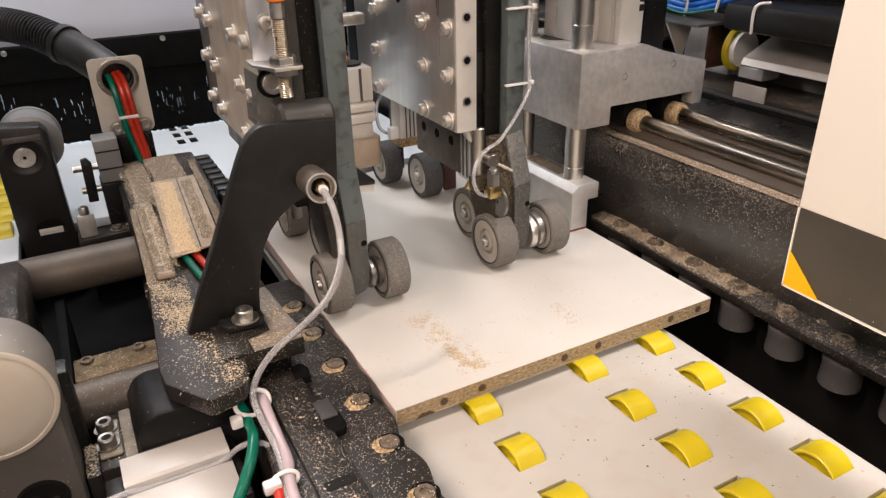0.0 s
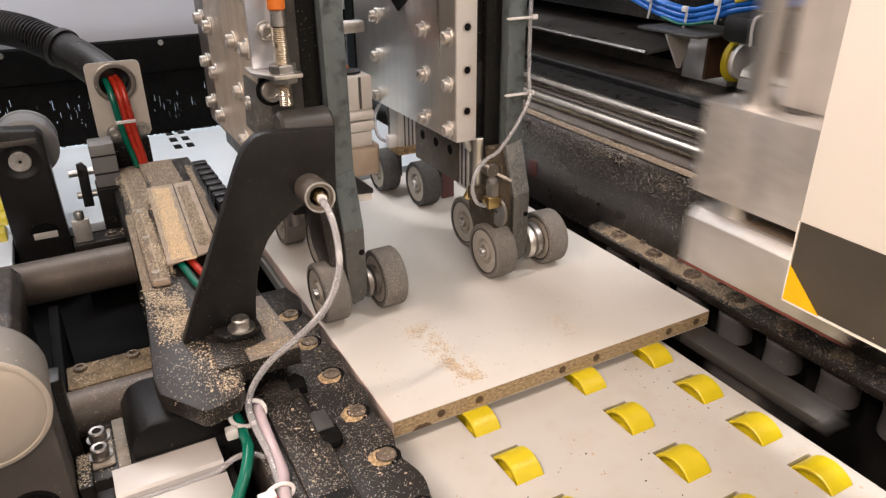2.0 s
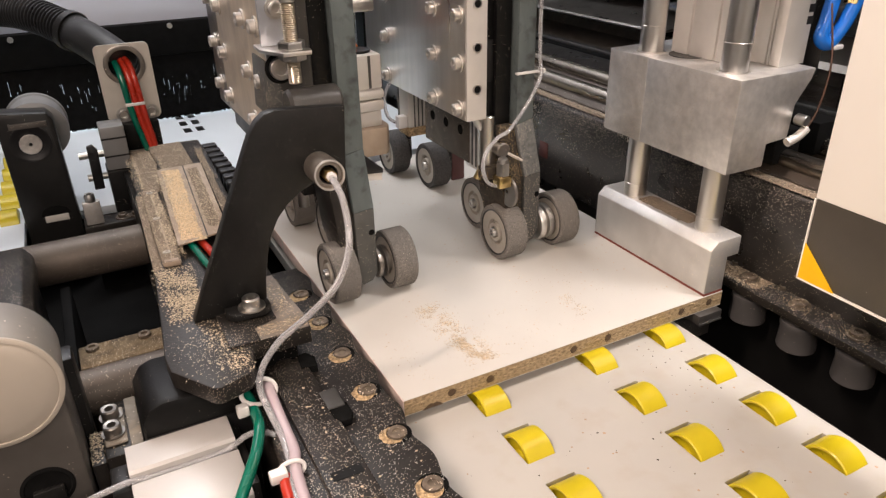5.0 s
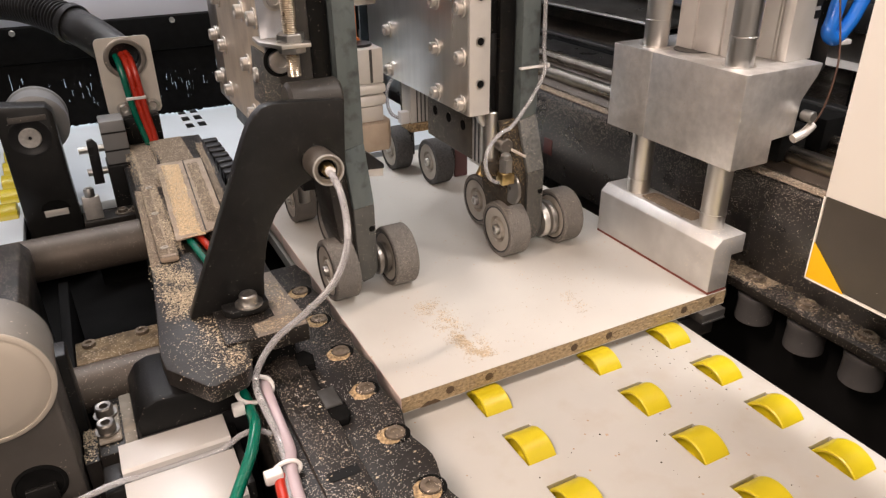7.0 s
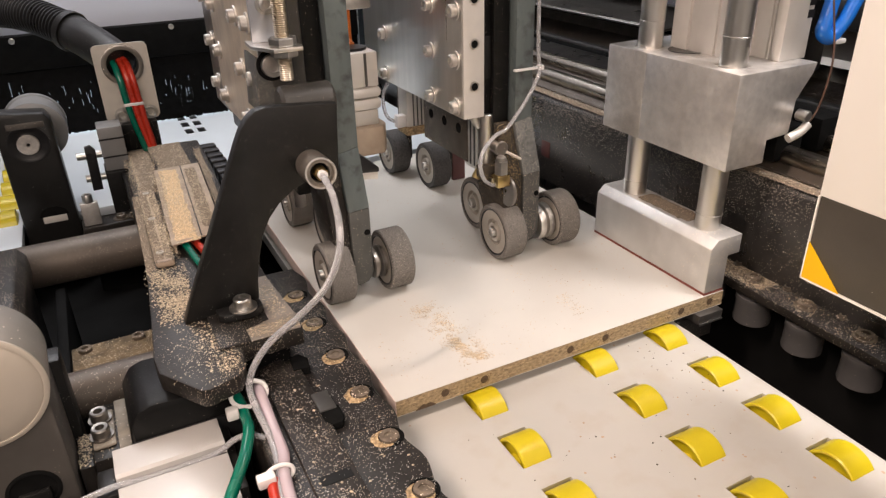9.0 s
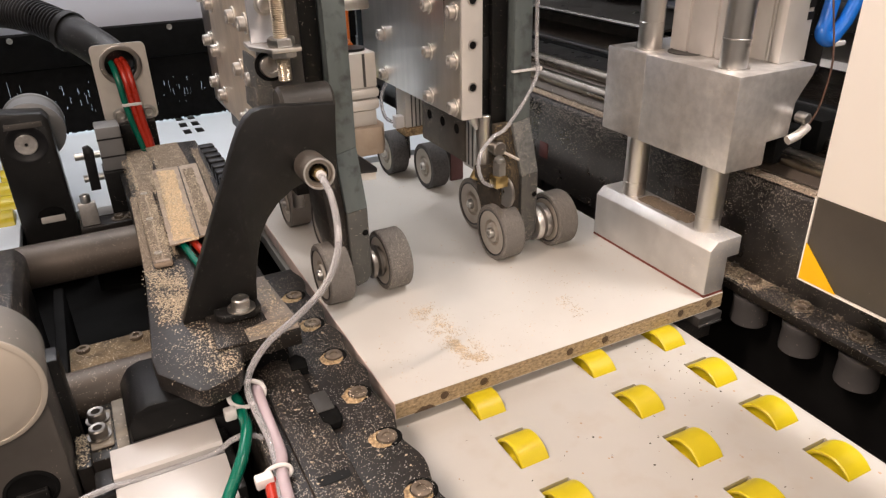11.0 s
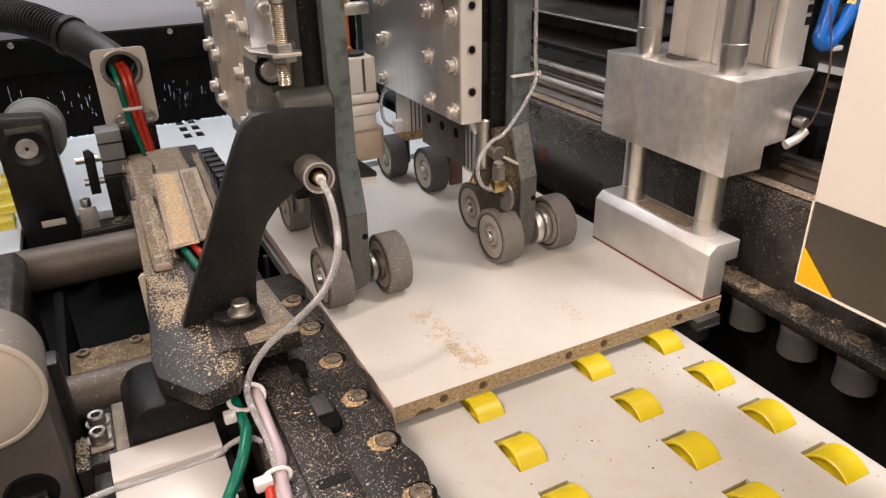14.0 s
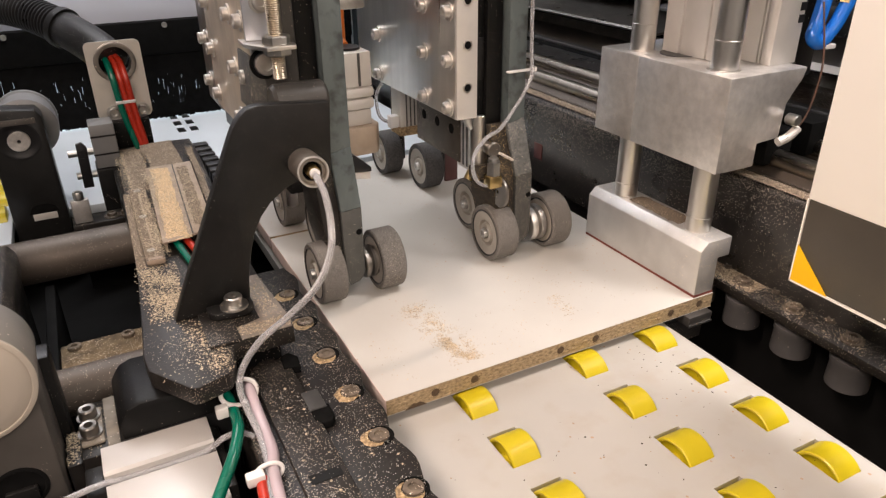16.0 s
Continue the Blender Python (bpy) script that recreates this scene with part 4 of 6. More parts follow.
def press_unit(x, plate, left):
    """A grey upright arm at x with a wheel on each side, a bolted plate, further wheels behind."""
    nm = "grey press arm with rubber wheels and a bolted steel plate"
    t = thing("press_unit", (x, 0.66, 0.93), nm, "press unit", "press units")
    yf = 0.650
    k = -0.008 if left else 0.0
    # arm: upright, then stepping sideways, then the tip between the wheels
    part("arm", prism([(x + 0.000, 1.95), (x + 0.0225, 1.95), (x + 0.0235, 1.105), (x + 0.001, 1.100)], "y", yf, yf + 0.055, 0.001), GREY_ARM, t, "grey-green painted upright arm")
    part("arm_shank", prism([(x + 0.001, 1.0998), (x + 0.0235, 1.1048), (x + 0.0385 + k, 1.036), (x + 0.0155 + k, 1.034)], "y", yf + 0.0002, yf + 0.055, 0.001), GREY_ARM if left else GREY_DUSTY, t, "" if left else "grey shank peppered with pale dust")
    part("arm_tip", prism([(x + 0.0155 + k, 1.0338), (x + 0.0385 + k, 1.0358), (x + 0.0385 + k, 0.957), (x + 0.032 + k, 0.948), (x + 0.0205 + k, 0.945), (x + 0.0165 + k, 0.952)], "y", yf + 0.0005, yf + 0.048, 0.001), TIP_BROWN if left else GREY_TIP, t, "dark grey arm tip")
    part("pin_hole", lathe((x + 0.034 + k, yf + 0.0002, 1.008), (0, -1, 0), [(0.0035, 0), (0.0032, 0.0004), (0, 0.0004)], 14), RECESS_SHADE, t)
    # black guide behind the arm
    part("guide_back", box(x - 0.020, x - 0.0005, yf + 0.012, yf + 0.07, 1.085, 1.95, 0.001), BLACK, t, "black linear guide with dust")
    part("guide_shoe", prism([(x - 0.0195, 1.10), (x + 0.0002, 1.10), (x + 0.015 + k, 1.034), (x + 0.015 + k, 0.955), (x + 0.002, 0.950), (x - 0.010, 1.0)], "y", yf + 0.004, yf + 0.062, 0.001), BLACK_DUSTY if left else GOLD_DUST, t)
    # front wheels
    zc = 0.9284 + 0.0345
    ax = x - 0.017 + k
    wheel((ax - (0 if left else 0.001), 0.664, zc), t, w=0.0285)
    wheel((x + (0.0450 if left else 0.0610), 0.664, zc), t, w=0.0275)
    part("axle", cyl((x + 0.0 + k, 0.664, zc), (x + (0.047 if left else 0.064), 0.664, zc), 0.008, 24, 0.001), BOLT, t, "steel axle")
    part("bearing", lathe((x + 0.0390 + k, 0.664, zc), (1, 0, 0), [(0.008, 0), (0.017, 0.0005), (0.018, 0.0015), (0.018, 0.005), (0.013, 0.006), (0.013, 0.0085), (0.0185, 0.0095), (0.0185, 0.0125), (0.009, 0.0135)] if left else
                          [(0.008, 0), (0.021, 0.0005), (0.022, 0.002), (0.022, 0.008), (0.016, 0.009), (0.016, 0.011), (0.0225, 0.012), (0.0225, 0.019), (0.019, 0.021), (0.009, 0.021)], 36), GUNMETAL_FIT if left else STEEL, t, "steel ball bearing")
    part("thrust_ring", lathe((x - 0.010 if not left else x + 0.0045, 0.649 if not left else 0.678, 1.0205), (1, 0, 0), [(0.002, 0), (0.018, 0), (0.019, 0.001), (0.019, 0.003), (0.018, 0.004), (0.002, 0.004)], 36), GUNMETAL_FIT, t)
    # wheels behind
    if left:
        spots = ((0.2255, 0.792), (0.207, 0.886))
    else:
        spots = ((0.424, 0.755), (0.433, 0.918), (0.406, 1.005))
    for n, (wx, wy) in enumerate(spots):
        wheel((wx, wy, zc), t, dark=n > 0 and not left, w=0.0285)
        part("wheel_fork", box(wx + 0.030, wx + 0.040, wy - 0.014, wy + 0.014, zc - 0.012, 1.10, 0.001), BLACK_DUSTY, t)
        part("fork_axle", cyl((wx + 0.004, wy, zc), (wx + 0.040, wy, zc), 0.006, 16), BOLT, t)
    part("crossbar", box(x - 0.028, x + 0.018, 0.71, 1.03 if left else 0.828, 1.040, 1.1096, 0.002), BLACK_CLEAN if left else BROWN_BAR, t, "black carriage bar with bores")
    for yy in (0.7300, 0.7670, 0.8040):
        part("bore", lathe((x - 0.0279, yy, 1.078), (-1, 0, 0), [(0.0062, 0), (0.0062, 0.0004), (0, 0.0004)], 20), RECESS_SHADE, t)
    # bolted plate on its side
    part("side_plate", box(plate, plate + 0.014, 0.6625, 0.868 if left else 0.945, 1.110, 1.95, 0.001), PLATE_DUST_WARM_LIT if left else STEEL, t, "brushed steel plate")
    if left:
        part("rear_plate", box(plate + 0.005, plate + 0.0135, 0.8682, 0.950, 1.100, 1.95, 0.001), GUNMETAL_FIT, t, "darker rear plate")
    part("front_bar", box(plate + 0.0005, plate + 0.026, 0.6595, 0.6845, 1.110, 1.95, 0.001), ANOD if not left else STEEL, t, "satin bar with threaded bores")
    part("rail_body", box(plate + 0.0262, x - 0.0202, 0.668, 0.72, 1.1095, 1.95, 0.0015), BLACK, t)
    part("rail_end", box(plate + 0.0265, x - 0.021, 0.6665, 0.6679, 1.15, 1.195, 0.0004), BLACK_CLEAN, t)
    for z in (1.1450, 1.1900, 1.2350, 1.2800):
        part("bore", lathe((plate + 0.0135, 0.6592, z), (0, -1, 0), [(0.0040, 0), (0.0040, 0.0003), (0, 0.0003)], 18), RECESS_SHADE, t)
        part("bore_rim", lathe((plate + 0.0135, 0.6592, z), (0, -1, 0), [(0.0041, 0), (0.0041, 0.0006), (0.0054, 0.0006), (0.0058, 0)], 18), ROD, t)
    for yy, dx in ((0.682, 0.0), (0.733, 0.0), (0.846, 0.0), (0.921, 0.005)) if left else ((0.676, 0.0), (0.737, 0.0), (0.872, 0.0)):
        for z in (1.128, 1.179, 1.230, 1.281) if left else (1.121, 1.172, 1.223, 1.274):
            bolt((plate + dx, yy, z), (-1, 0, 0), 0.0068, 0.0065, t, BOLT_PALE, 0.0098)
    if not left:
        # lifting cylinder, fittings and hose
        part("lift_cylinder", box(plate + 0.033, plate + 0.056, 0.69, 0.72, 1.035, 1.1092, 0.003), ALU, t, "pale aluminium lift cylinder")
        for j in range(3):
            part("lift_groove", box(plate + 0.0326, plate + 0.0332, 0.693 + 0.009 * j, 0.696 + 0.009 * j, 1.04, 1.108), BLACK_PLASTIC, t)
        part("spring_rod", cyl((0.396, 0.674, 1.040), (0.396, 0.674, 1.1094), 0.0105, 24, 0.001), ROD, t)
        part("fitting_bracket", box(0.382, 0.412, 0.656, 0.672, 1.036, 1.052, 0.002), GOLD_DUST, t)
        part("grease_nut", cyl((0.4005, 0.646, 1.0445), (0.4005, 0.646, 1.060), 0.0082, 6), BOLT, t)
        part("nut_dome", lathe((0.4005, 0.646, 1.0602), (0, 0, 1), [(0.0062, 0), (0.0058, 0.004), (0.0035, 0.0058), (0, 0.006)], 16), BOLT, t)
        part("side_boss", cyl((0.404, 0.650, 1.072), (0.404, 0.668, 1.072), 0.0085, 18, 0.001), GUNMETAL_FIT, t)
        part("rear_elbow", cyl((0.392, 0.690, 1.026), (0.398, 0.690, 1.036), 0.0055, 10), BRASS, t, "brass elbow behind the cylinder")
        part("elbow_arm", cyl((0.398, 0.690, 1.036), (0.398, 0.690, 1.0455), 0.005, 10), BRASS, t)
        part("brass_block", box(0.3915, 0.4085, 0.638, 0.6535, 1.030, 1.0442, 0.0018), BRASS, t, "brass hose fitting")
        part("wood_splinter", cyl((0.405, 0.642, 1.0709), (0.4229, 0.640, 1.0598), 0.0016, 6), CHIPS_PALE, t)
        part("plate_screw", lathe((plate + 0.018, 0.668, 1.109), (0.3, -0.2, -1), [(0, 0), (0.006, 0), (0.0045, 0.008), (0.002, 0.014), (0, 0.014)], 14), BOLT, t)
        h = part("air_hose", sweep([(0.4445, 0.647, 1.95), (0.4450, 0.647, 1.30), (0.4455, 0.646, 1.185), (0.442, 0.640, 1.150), (0.4029, 0.632, 1.1059), (0.3802, 0.626, 1.0981), (0.3634, 0.622, 1.0857), (0.3581, 0.62, 1.0693), (0.3668, 0.626, 1.0502), (0.3788, 0.634, 1.0402), (0.3874, 0.64, 1.035)], 0.0022, 8, 10), TUBE, t, "thin clear air hose")
        for z in (1.159, 1.241):
            part("cable_tie", box(x - 0.003, x + 0.030, 0.6445, 0.6498, z - 0.0011, z + 0.0011, 0.0005), NYLON, t, "white cable tie")
            part("tie_head", box(x + 0.027, x + 0.033, 0.6425, 0.6498, z - 0.002, z + 0.003, 0.0008), NYLON, t)
        part("hose_loop", sweep([(0.385, 0.915, 1.112), (0.379, 0.909, 1.103), (0.366, 0.904, 1.083), (0.364, 0.891, 1.058), (0.377, 0.88, 1.05), (0.392, 0.885, 1.06)], 0.0024, 8, 10), TUBE, t)
        part("rear_fitting", box(0.372, 0.39, 0.872, 0.884, 1.043, 1.060, 0.001), NYLON, t)
        part("guard_post", box(0.4800, 0.5020, 0.917, 0.923, 0.9295, 1.09, 0.001), MAROON, t, "dark maroon post")
        part("rear_cylinder", box(0.3845, 0.4150, 0.866, 0.896, 1.044, 1.1094, 0.0012), ANOD, t, "grooved rear cylinder")
        for gx in (0.3930, 0.3990, 0.4050):
            part("rear_groove", box(gx, gx + 0.0018, 0.8652, 0.8658, 1.045, 1.108), GUNMETAL, t)
        part("rear_collar", box(0.3830, 0.4165, 0.864, 0.898, 1.032, 1.0438, 0.001), DUSTY_WIPER, t)
        part("plate_window", lathe((plate - 0.0003, 0.80, 1.272), (-1, 0, 0), [(0, 0.0001), (0.034, 0.0001), (0.036, 0.0004), (0.036, 0)], 6), RECESS_SHADE, t, "dark rounded opening in the plate")
    else:
        # air cylinder and its block on the other side
        part("air_cylinder", box(0.262, 0.3, 0.752, 0.80, 1.137, 1.176, 0.0015), ANOD, t, "pale aluminium air cylinder")
        part("cylinder_groove", box(0.2835, 0.2865, 0.7512, 0.7522, 1.138, 1.175), GUNMETAL, t)
        part("cylinder_head", cyl((0.281, 0.776, 1.1762), (0.281, 0.776, 1.1790), 0.015, 24), BLACK_PLASTIC, t)
        part("cylinder_ring", box(0.258, 0.302, 0.748, 0.804, 1.1245, 1.1368, 0.005), ANOD, t)
        part("cylinder_ring", box(0.259, 0.302, 0.749, 0.803, 1.1105, 1.1243, 0.005), ANOD, t)
        part("cylinder_stem", box(0.264, 0.298, 0.754, 0.798, 1.092, 1.1098, 0.001), ANOD, t)
        part("cylinder_foot", prism([(0.256, 0.745), (0.300, 0.745), (0.308, 0.758), (0.308, 0.80), (0.256, 0.80)], "z", 1.058, 1.0918, 0.002), TAN_ALU, t, "aluminium block with warm light in its tan colour")
        part("cylinder_mount", box(x + 0.018, 0.2618, 0.765, 0.79, 1.12, 1.17), BLACK, t)
        part("valve_cap", prism([(0.2270, 1.0880), (0.2440, 1.0860), (0.2622, 1.0700), (0.2622, 1.0650), (0.2270, 1.0680)], "y", 0.672, 0.695, 0.001), BLACK_PLASTIC, t)
        part("valve_body", prism([(0.2280, 1.0678), (0.2615, 1.0648), (0.2615, 1.0560), (0.2280, 1.0600)], "y", 0.674, 0.693, 0.001), ANOD, t)
        part("lift_rod", cyl((0.205, 0.80, 0.99), (0.205, 0.80, 1.10), 0.007, 18), ROD, t)
        # black carriage with sensor on a bent plate
        part("carriage_block", box(0.152, 0.1885, 0.655, 0.70, 1.172, 1.95, 0.003), BLACK_GREY, t, "black carriage block")
        part("sensor_plate", prism([(0.138, 0.668), (0.1365, 0.640), (0.150, 0.612), (0.176, 0.612), (0.178, 0.622), (0.170, 0.640), (0.164, 0.654), (0.1515, 0.668)], "z", 1.213, 1.2165, 0.0004), STEEL, t, "bent sensor plate")
        part("sensor_tab", box(0.1415, 0.1672, 0.6510, 0.6545, 1.2166, 1.30, 0.0005), BLUE_STEEL, t, "bluish bare steel tab")
        bolt((0.1575, 0.6510, 1.2490), (0, -1, 0), 0.0072, 0.004, t, None, 0.0095)
        low = [(0, 0), (0.0054, 0), (0.0060, 0.0006)]
        for q in range(14):
            low += [(0.0063, 0.0012 + 0.0018 * q), (0.0057, 0.0021 + 0.0018 * q)]
        s = part("sensor", lathe((0.1625, 0.627, 1.186), (0, 0, 1), low + [(0.0060, 0.0268), (0, 0.0268)], 24), BRASS_STEEL, t, "threaded steel proximity sensor")
        prof = []
        for k in range(22):
            prof += [(0.0066, 0.0018 * k), (0.0058, 0.0018 * k + 0.0009)]
        part("thread", lathe((0.1625, 0.627, 1.2166), (0, 0, 1), prof, 20), BRASS_STEEL, s)
        part("lock_nut", lathe((0.1625, 0.627, 1.2168), (0, 0, 1), [(0.006, 0), (0.0118, 0), (0.0125, 0.001), (0.0125, 0.006), (0.0118, 0.007), (0.006, 0.007)], 6), BOLT, s, smooth=20)
        part("lock_nut", lathe((0.1625, 0.627, 1.2128), (0, 0, -1), [(0.006, 0), (0.0118, 0), (0.0125, 0.001), (0.0125, 0.005), (0.0118, 0.006), (0.006, 0.006)], 6), BOLT, s, smooth=20)
        part("sensor_plug", cyl((0.1625, 0.627, 1.2562), (0.1625, 0.627, 1.27), 0.0066, 20, 0.0008), BOLT, s)
        part("plug_nut", cyl((0.1625, 0.627, 1.2702), (0.1625, 0.627, 1.285), 0.008, 12, 0.001), ORANGE, s, "orange plug nut")
        part("cap_screw", lathe((0.157, 0.6548, 1.195), (0, -1, 0), [(0, 0.003), (0.006, 0.003), (0.0062, 0.006), (0.0095, 0.006), (0.0105, 0.005), (0.0105, 0)], 24), BOLT, t)
        part("cap_recess", lathe((0.157, 0.6549, 1.195), (0, -1, 0), [(0.0105, 0.0002), (0.0135, 0.0006), (0.0145, 0.0002)], 28), RECESS_SHADE, t)
        part("dusty_cheek", prism([(0.1396, 1.152), (0.1574, 1.1476), (0.1569, 1.1962), (0.1428, 1.2035)], "y", 0.6550, 0.70, 0.001), GREY_TIP, t, "edge thick with grey dust")
    return t


press_unit(0.209, 0.146, True)
press_unit(0.419, 0.360, False)
g = thing("gantry", (0.3, 0.9, 0.0), "unseen dark gantry over the press units, widened to shade the board", "gantry")
# Unseen beam; its front is brought forward to shade the board's rear.
part("gantry_shade_beam", box(-0.9, 1.62, 0.40, 0.96, 1.9502, 2.10, 0.005), DARK, g)
part("gantry_post", box(-0.9, -0.75, 0.66, 0.98, 0.80, 1.95), DARK, g)
part("gantry_post", box(1.30, 1.62, 0.66, 0.98, 0.80, 1.95), DARK, g)
h = thing("orange_cable", (0.285, 0.80, 1.18), "orange cable standing behind the air cylinder", "cable")
part("cable", sweep([(0.293, 0.83, 1.1765), (0.293, 0.83, 1.25), (0.293, 0.83, 1.9498)], 0.0065, 4, 12), ORANGE, h)
part("cable_clip", box(0.286, 0.325, 0.822, 0.838, 1.212, 1.226, 0.003), BOLT, h)
part("cable_foot", cyl((0.285, 0.79, 1.1790), (0.293, 0.83, 1.1790), 0.003, 8), ORANGE, h)


# ---- the left support with its arm ----
def left_fence():
    t = thing("side_fence", (0.12, 0.45, 0.80), "dusty black side fence with recessed bolts beside the panel", "fence")
    ys = [0.738 - 0.0325 * k for k in range(18)]
    pts = [((0.1755 if k % 2 else 0.1695) - min(0.004, max(0.0, (0.52 - y) * 0.04)), y) for k, y in enumerate(ys)]
    edge = []
    for (x0, ya), (x1, yb) in zip(pts, pts[1:]):
        for s in range(4):
            f = s / 4
            e = 0.5 - 0.5 * math.cos(math.pi * f)
            edge.append((x0 + (x1 - x0) * e, ya + (yb - ya) * f))
    poly = [(0.118, ys[0])] + edge + [(0.1655, ys[-1]), (0.118, ys[-1])]
    part("fence_strip", prism(poly, "z", 0.912, 0.9400, 0.001), BLACK_DUSTY, t)
    part("fence_base", box(0.078, 0.170, 0.14, 0.735, 0.80, 0.9118), BLACK, t)
    for k in range(9):
        y = 0.6735 - 0.0645 * k
        rr = random.Random(k)
        b, a0, a1 = bm_new(), rr.uniform(1.6, 2.3), rr.uniform(4.6, 5.6)
        ring = []
        for j in range(15):
            a = a0 + (a1 - a0) * j / 14
            wd = 0.0066 * math.sin(math.pi * (j + 0.4) / 14.8) * rr.uniform(0.75, 1.1)
            ring.append([b.verts.new((0.155 + q * math.cos(a), y + q * math.sin(a), zz)) for q, zz in ((0.0090, 0.9402), (0.0092, 0.9411), (0.0092 + wd * 0.8, 0.9409), (0.0092 + wd, 0.9402))])
        for c, d in zip(ring, ring[1:]):
            for j in range(3):
                b.faces.new((c[j], d[j], d[j + 1], c[j + 1]))
        part("dust_crescent", b, DUSTY_WIPER, t, "crescent of caked brown dust")
        # Dark ring painted as the shade of the recess round the bolt.
        part("bolt_seat_shade", lathe((0.155, y, 0.9401), (0, 0, 1), [(0.0088, 0.0002), (0.0120, 0.0004), (0.0124, 0)], 24), RECESS_SHADE, t)
        bolt((0.155, y, 0.9402), (0, 0, 1), 0.0080, 0.0024, t, BOLT_CAKED)
    b = prism([(0.062, 0.14), (0.1178, 0.14), (0.1178, 0.592), (0.100, 0.592), (0.080, 0.560), (0.062, 0.530)], "z", 0.80, 0.9395, 0.003)
    part("inner_block", b, BLACK_DUSTY, t)
    part("inner_step", prism([(0.082, 0.20), (0.1175, 0.20), (0.1175, 0.535), (0.113, 0.545), (0.104, 0.555), (0.092, 0.553), (0.082, 0.54)], "z", 0.9397, 0.9470, 0.0015), BLACK_DUSTY, t)
    part("pocket", prism([(0.113, 0.450), (0.118, 0.4435), (0.126, 0.4435), (0.130, 0.450), (0.130, 0.466), (0.113, 0.466)], "z", 0.9402, 0.9476, 0.0008), RECESS_SHADE, t)
    part("pocket_block", box(0.113, 0.1275, 0.462, 0.488, 0.9404, 0.9490, 0.001), GUNMETAL, t, "small grey block in a pocket")
    part("pocket", prism([(0.1104, 0.5305), (0.1254, 0.5285), (0.1274, 0.5435), (0.1214, 0.5535), (0.1124, 0.5515)], "z", 0.9402, 0.9476), RECESS_SHADE, t)
    # Thin black strip painted for a shaded recess in the step.
    part("slot_shade", box(0.088, 0.113, 0.382, 0.392, 0.9472, 0.9476), BLACK, t)


left_fence()


def support_plate():
    t = thing("support_plate", (0.06, 0.8, 0.80), "thick black plate strewn with sawdust, carrying a cable duct", "support plate")
    poly = [(0.0031, 0.596), (-0.0008, 0.552), (0.0007, 0.529), (0.0275, 0.4885), (0.0335, 0.4865), (0.0590, 0.4945), (0.0665, 0.5080), (0.0705, 0.5330), (0.079, 0.5365), (0.126, 0.537), (0.128, 0.560), (0.122, 0.640), (0.122, 0.72), (0.142, 1.10), (0.142, 1.165), (0.0320, 1.175), (0.0198, 0.8516), (0.0116, 0.698)]
    part("plate", prism(poly, "z", 0.968, 0.985, 0.002), BLACK_DUSTY, t)
    part("plate_land", prism([(0.0725, 0.5370), (0.1245, 0.5385), (0.1265, 0.560), (0.1205, 0.650), (0.1035, 0.650), (0.1020, 0.6065), (0.1020, 0.565), (0.0740, 0.556)], "z", 0.9852, 0.9862, 0.0003), LAND, t, "bare worn metal patch")
    part("plate_step", box(0.052, 0.079, 0.535, 0.60, 0.9852, 0.9885, 0.001), BLACK_DUSTY, t)
    part("column", box(0.02, 0.116, 0.56, 0.755, 0.80, 0.9678), BLACK, t)
    part("column", box(0.02, 0.116, 0.865, 1.15, 0.80, 0.9678), BLACK, t)
    # duct with its open end
    for xa in (0.0470, 0.0985):
        part("duct_side", prism([(xa, 0.752), (xa + 0.0025, 0.752), (xa + 0.0145, 1.005), (xa + 0.012, 1.005)], "z", 0.9852, 0.9972), LID, t)
    part("duct_lid", prism([(0.0445, 0.742), (0.1020, 0.757), (0.1180, 1.004), (0.0575, 1.003)], "z", 0.9974, 1.0, 0.0008), LID, t, "dust-brown duct lid")
    part("lid_seam", prism([(0.0770, 0.752), (0.0785, 0.752), (0.0935, 1.002), (0.0920, 1.002)], "z", 1.0001, 1.0006), BLACK_DUSTY, t)
    part("duct_mouth", box(0.0465, 0.0890, 0.790, 0.794, 0.9852, 0.9972), RECESS_SHADE, t)
    part("ridge", prism([(0.0235, 0.722), (0.0430, 0.720), (0.0495, 0.949), (0.0300, 0.952)], "z", 0.9852, 0.9925, 0.003), LID, t)
    part("ridge", prism([(0.1075, 0.790), (0.1190, 0.790), (0.1390, 1.120), (0.1275, 1.120)], "z", 0.9852, 0.990, 0.002), BLACK_DUSTY, t)
    part("duct_strap", prism([(0.060, 1.010), (0.078, 1.014), (0.086, 1.140), (0.070, 1.140)], "z", 0.9852, 0.9905, 0.001), BLACK_DUSTY, t)
    part("duct_strap", prism([(0.090, 1.020), (0.104, 1.020), (0.106, 1.120), (0.094, 1.120)], "z", 0.9852, 0.9900, 0.001), BLACK_DUSTY, t)
    for x, y in ((0.0315, 0.745), (0.0350, 0.845), (0.0385, 0.935)):
        bolt((x, y, 0.9925), (0, 0, 1), 0.0042, 0.0016, t, CAP)
    part("hose_stub", sweep([(0.052, 0.795, 0.9925), (0.060, 0.748, 0.9920), (0.066, 0.70, 0.9905), (0.076, 0.655, 0.9895), (0.082, 0.61, 0.9895)], 0.0042, 6, 12), GREEN, t, "green air hose")
    part("hose_stub", sweep([(0.062, 0.795, 0.993), (0.069, 0.765, 0.9925), (0.076, 0.72, 0.991), (0.084, 0.66, 0.990)], 0.0042, 6, 12), RED, t, "red air hose")
    rnd = random.Random(5)
    # toothed cable chain along the far edge
    for k in range(9):
        y = 1.145 - 0.026 * k
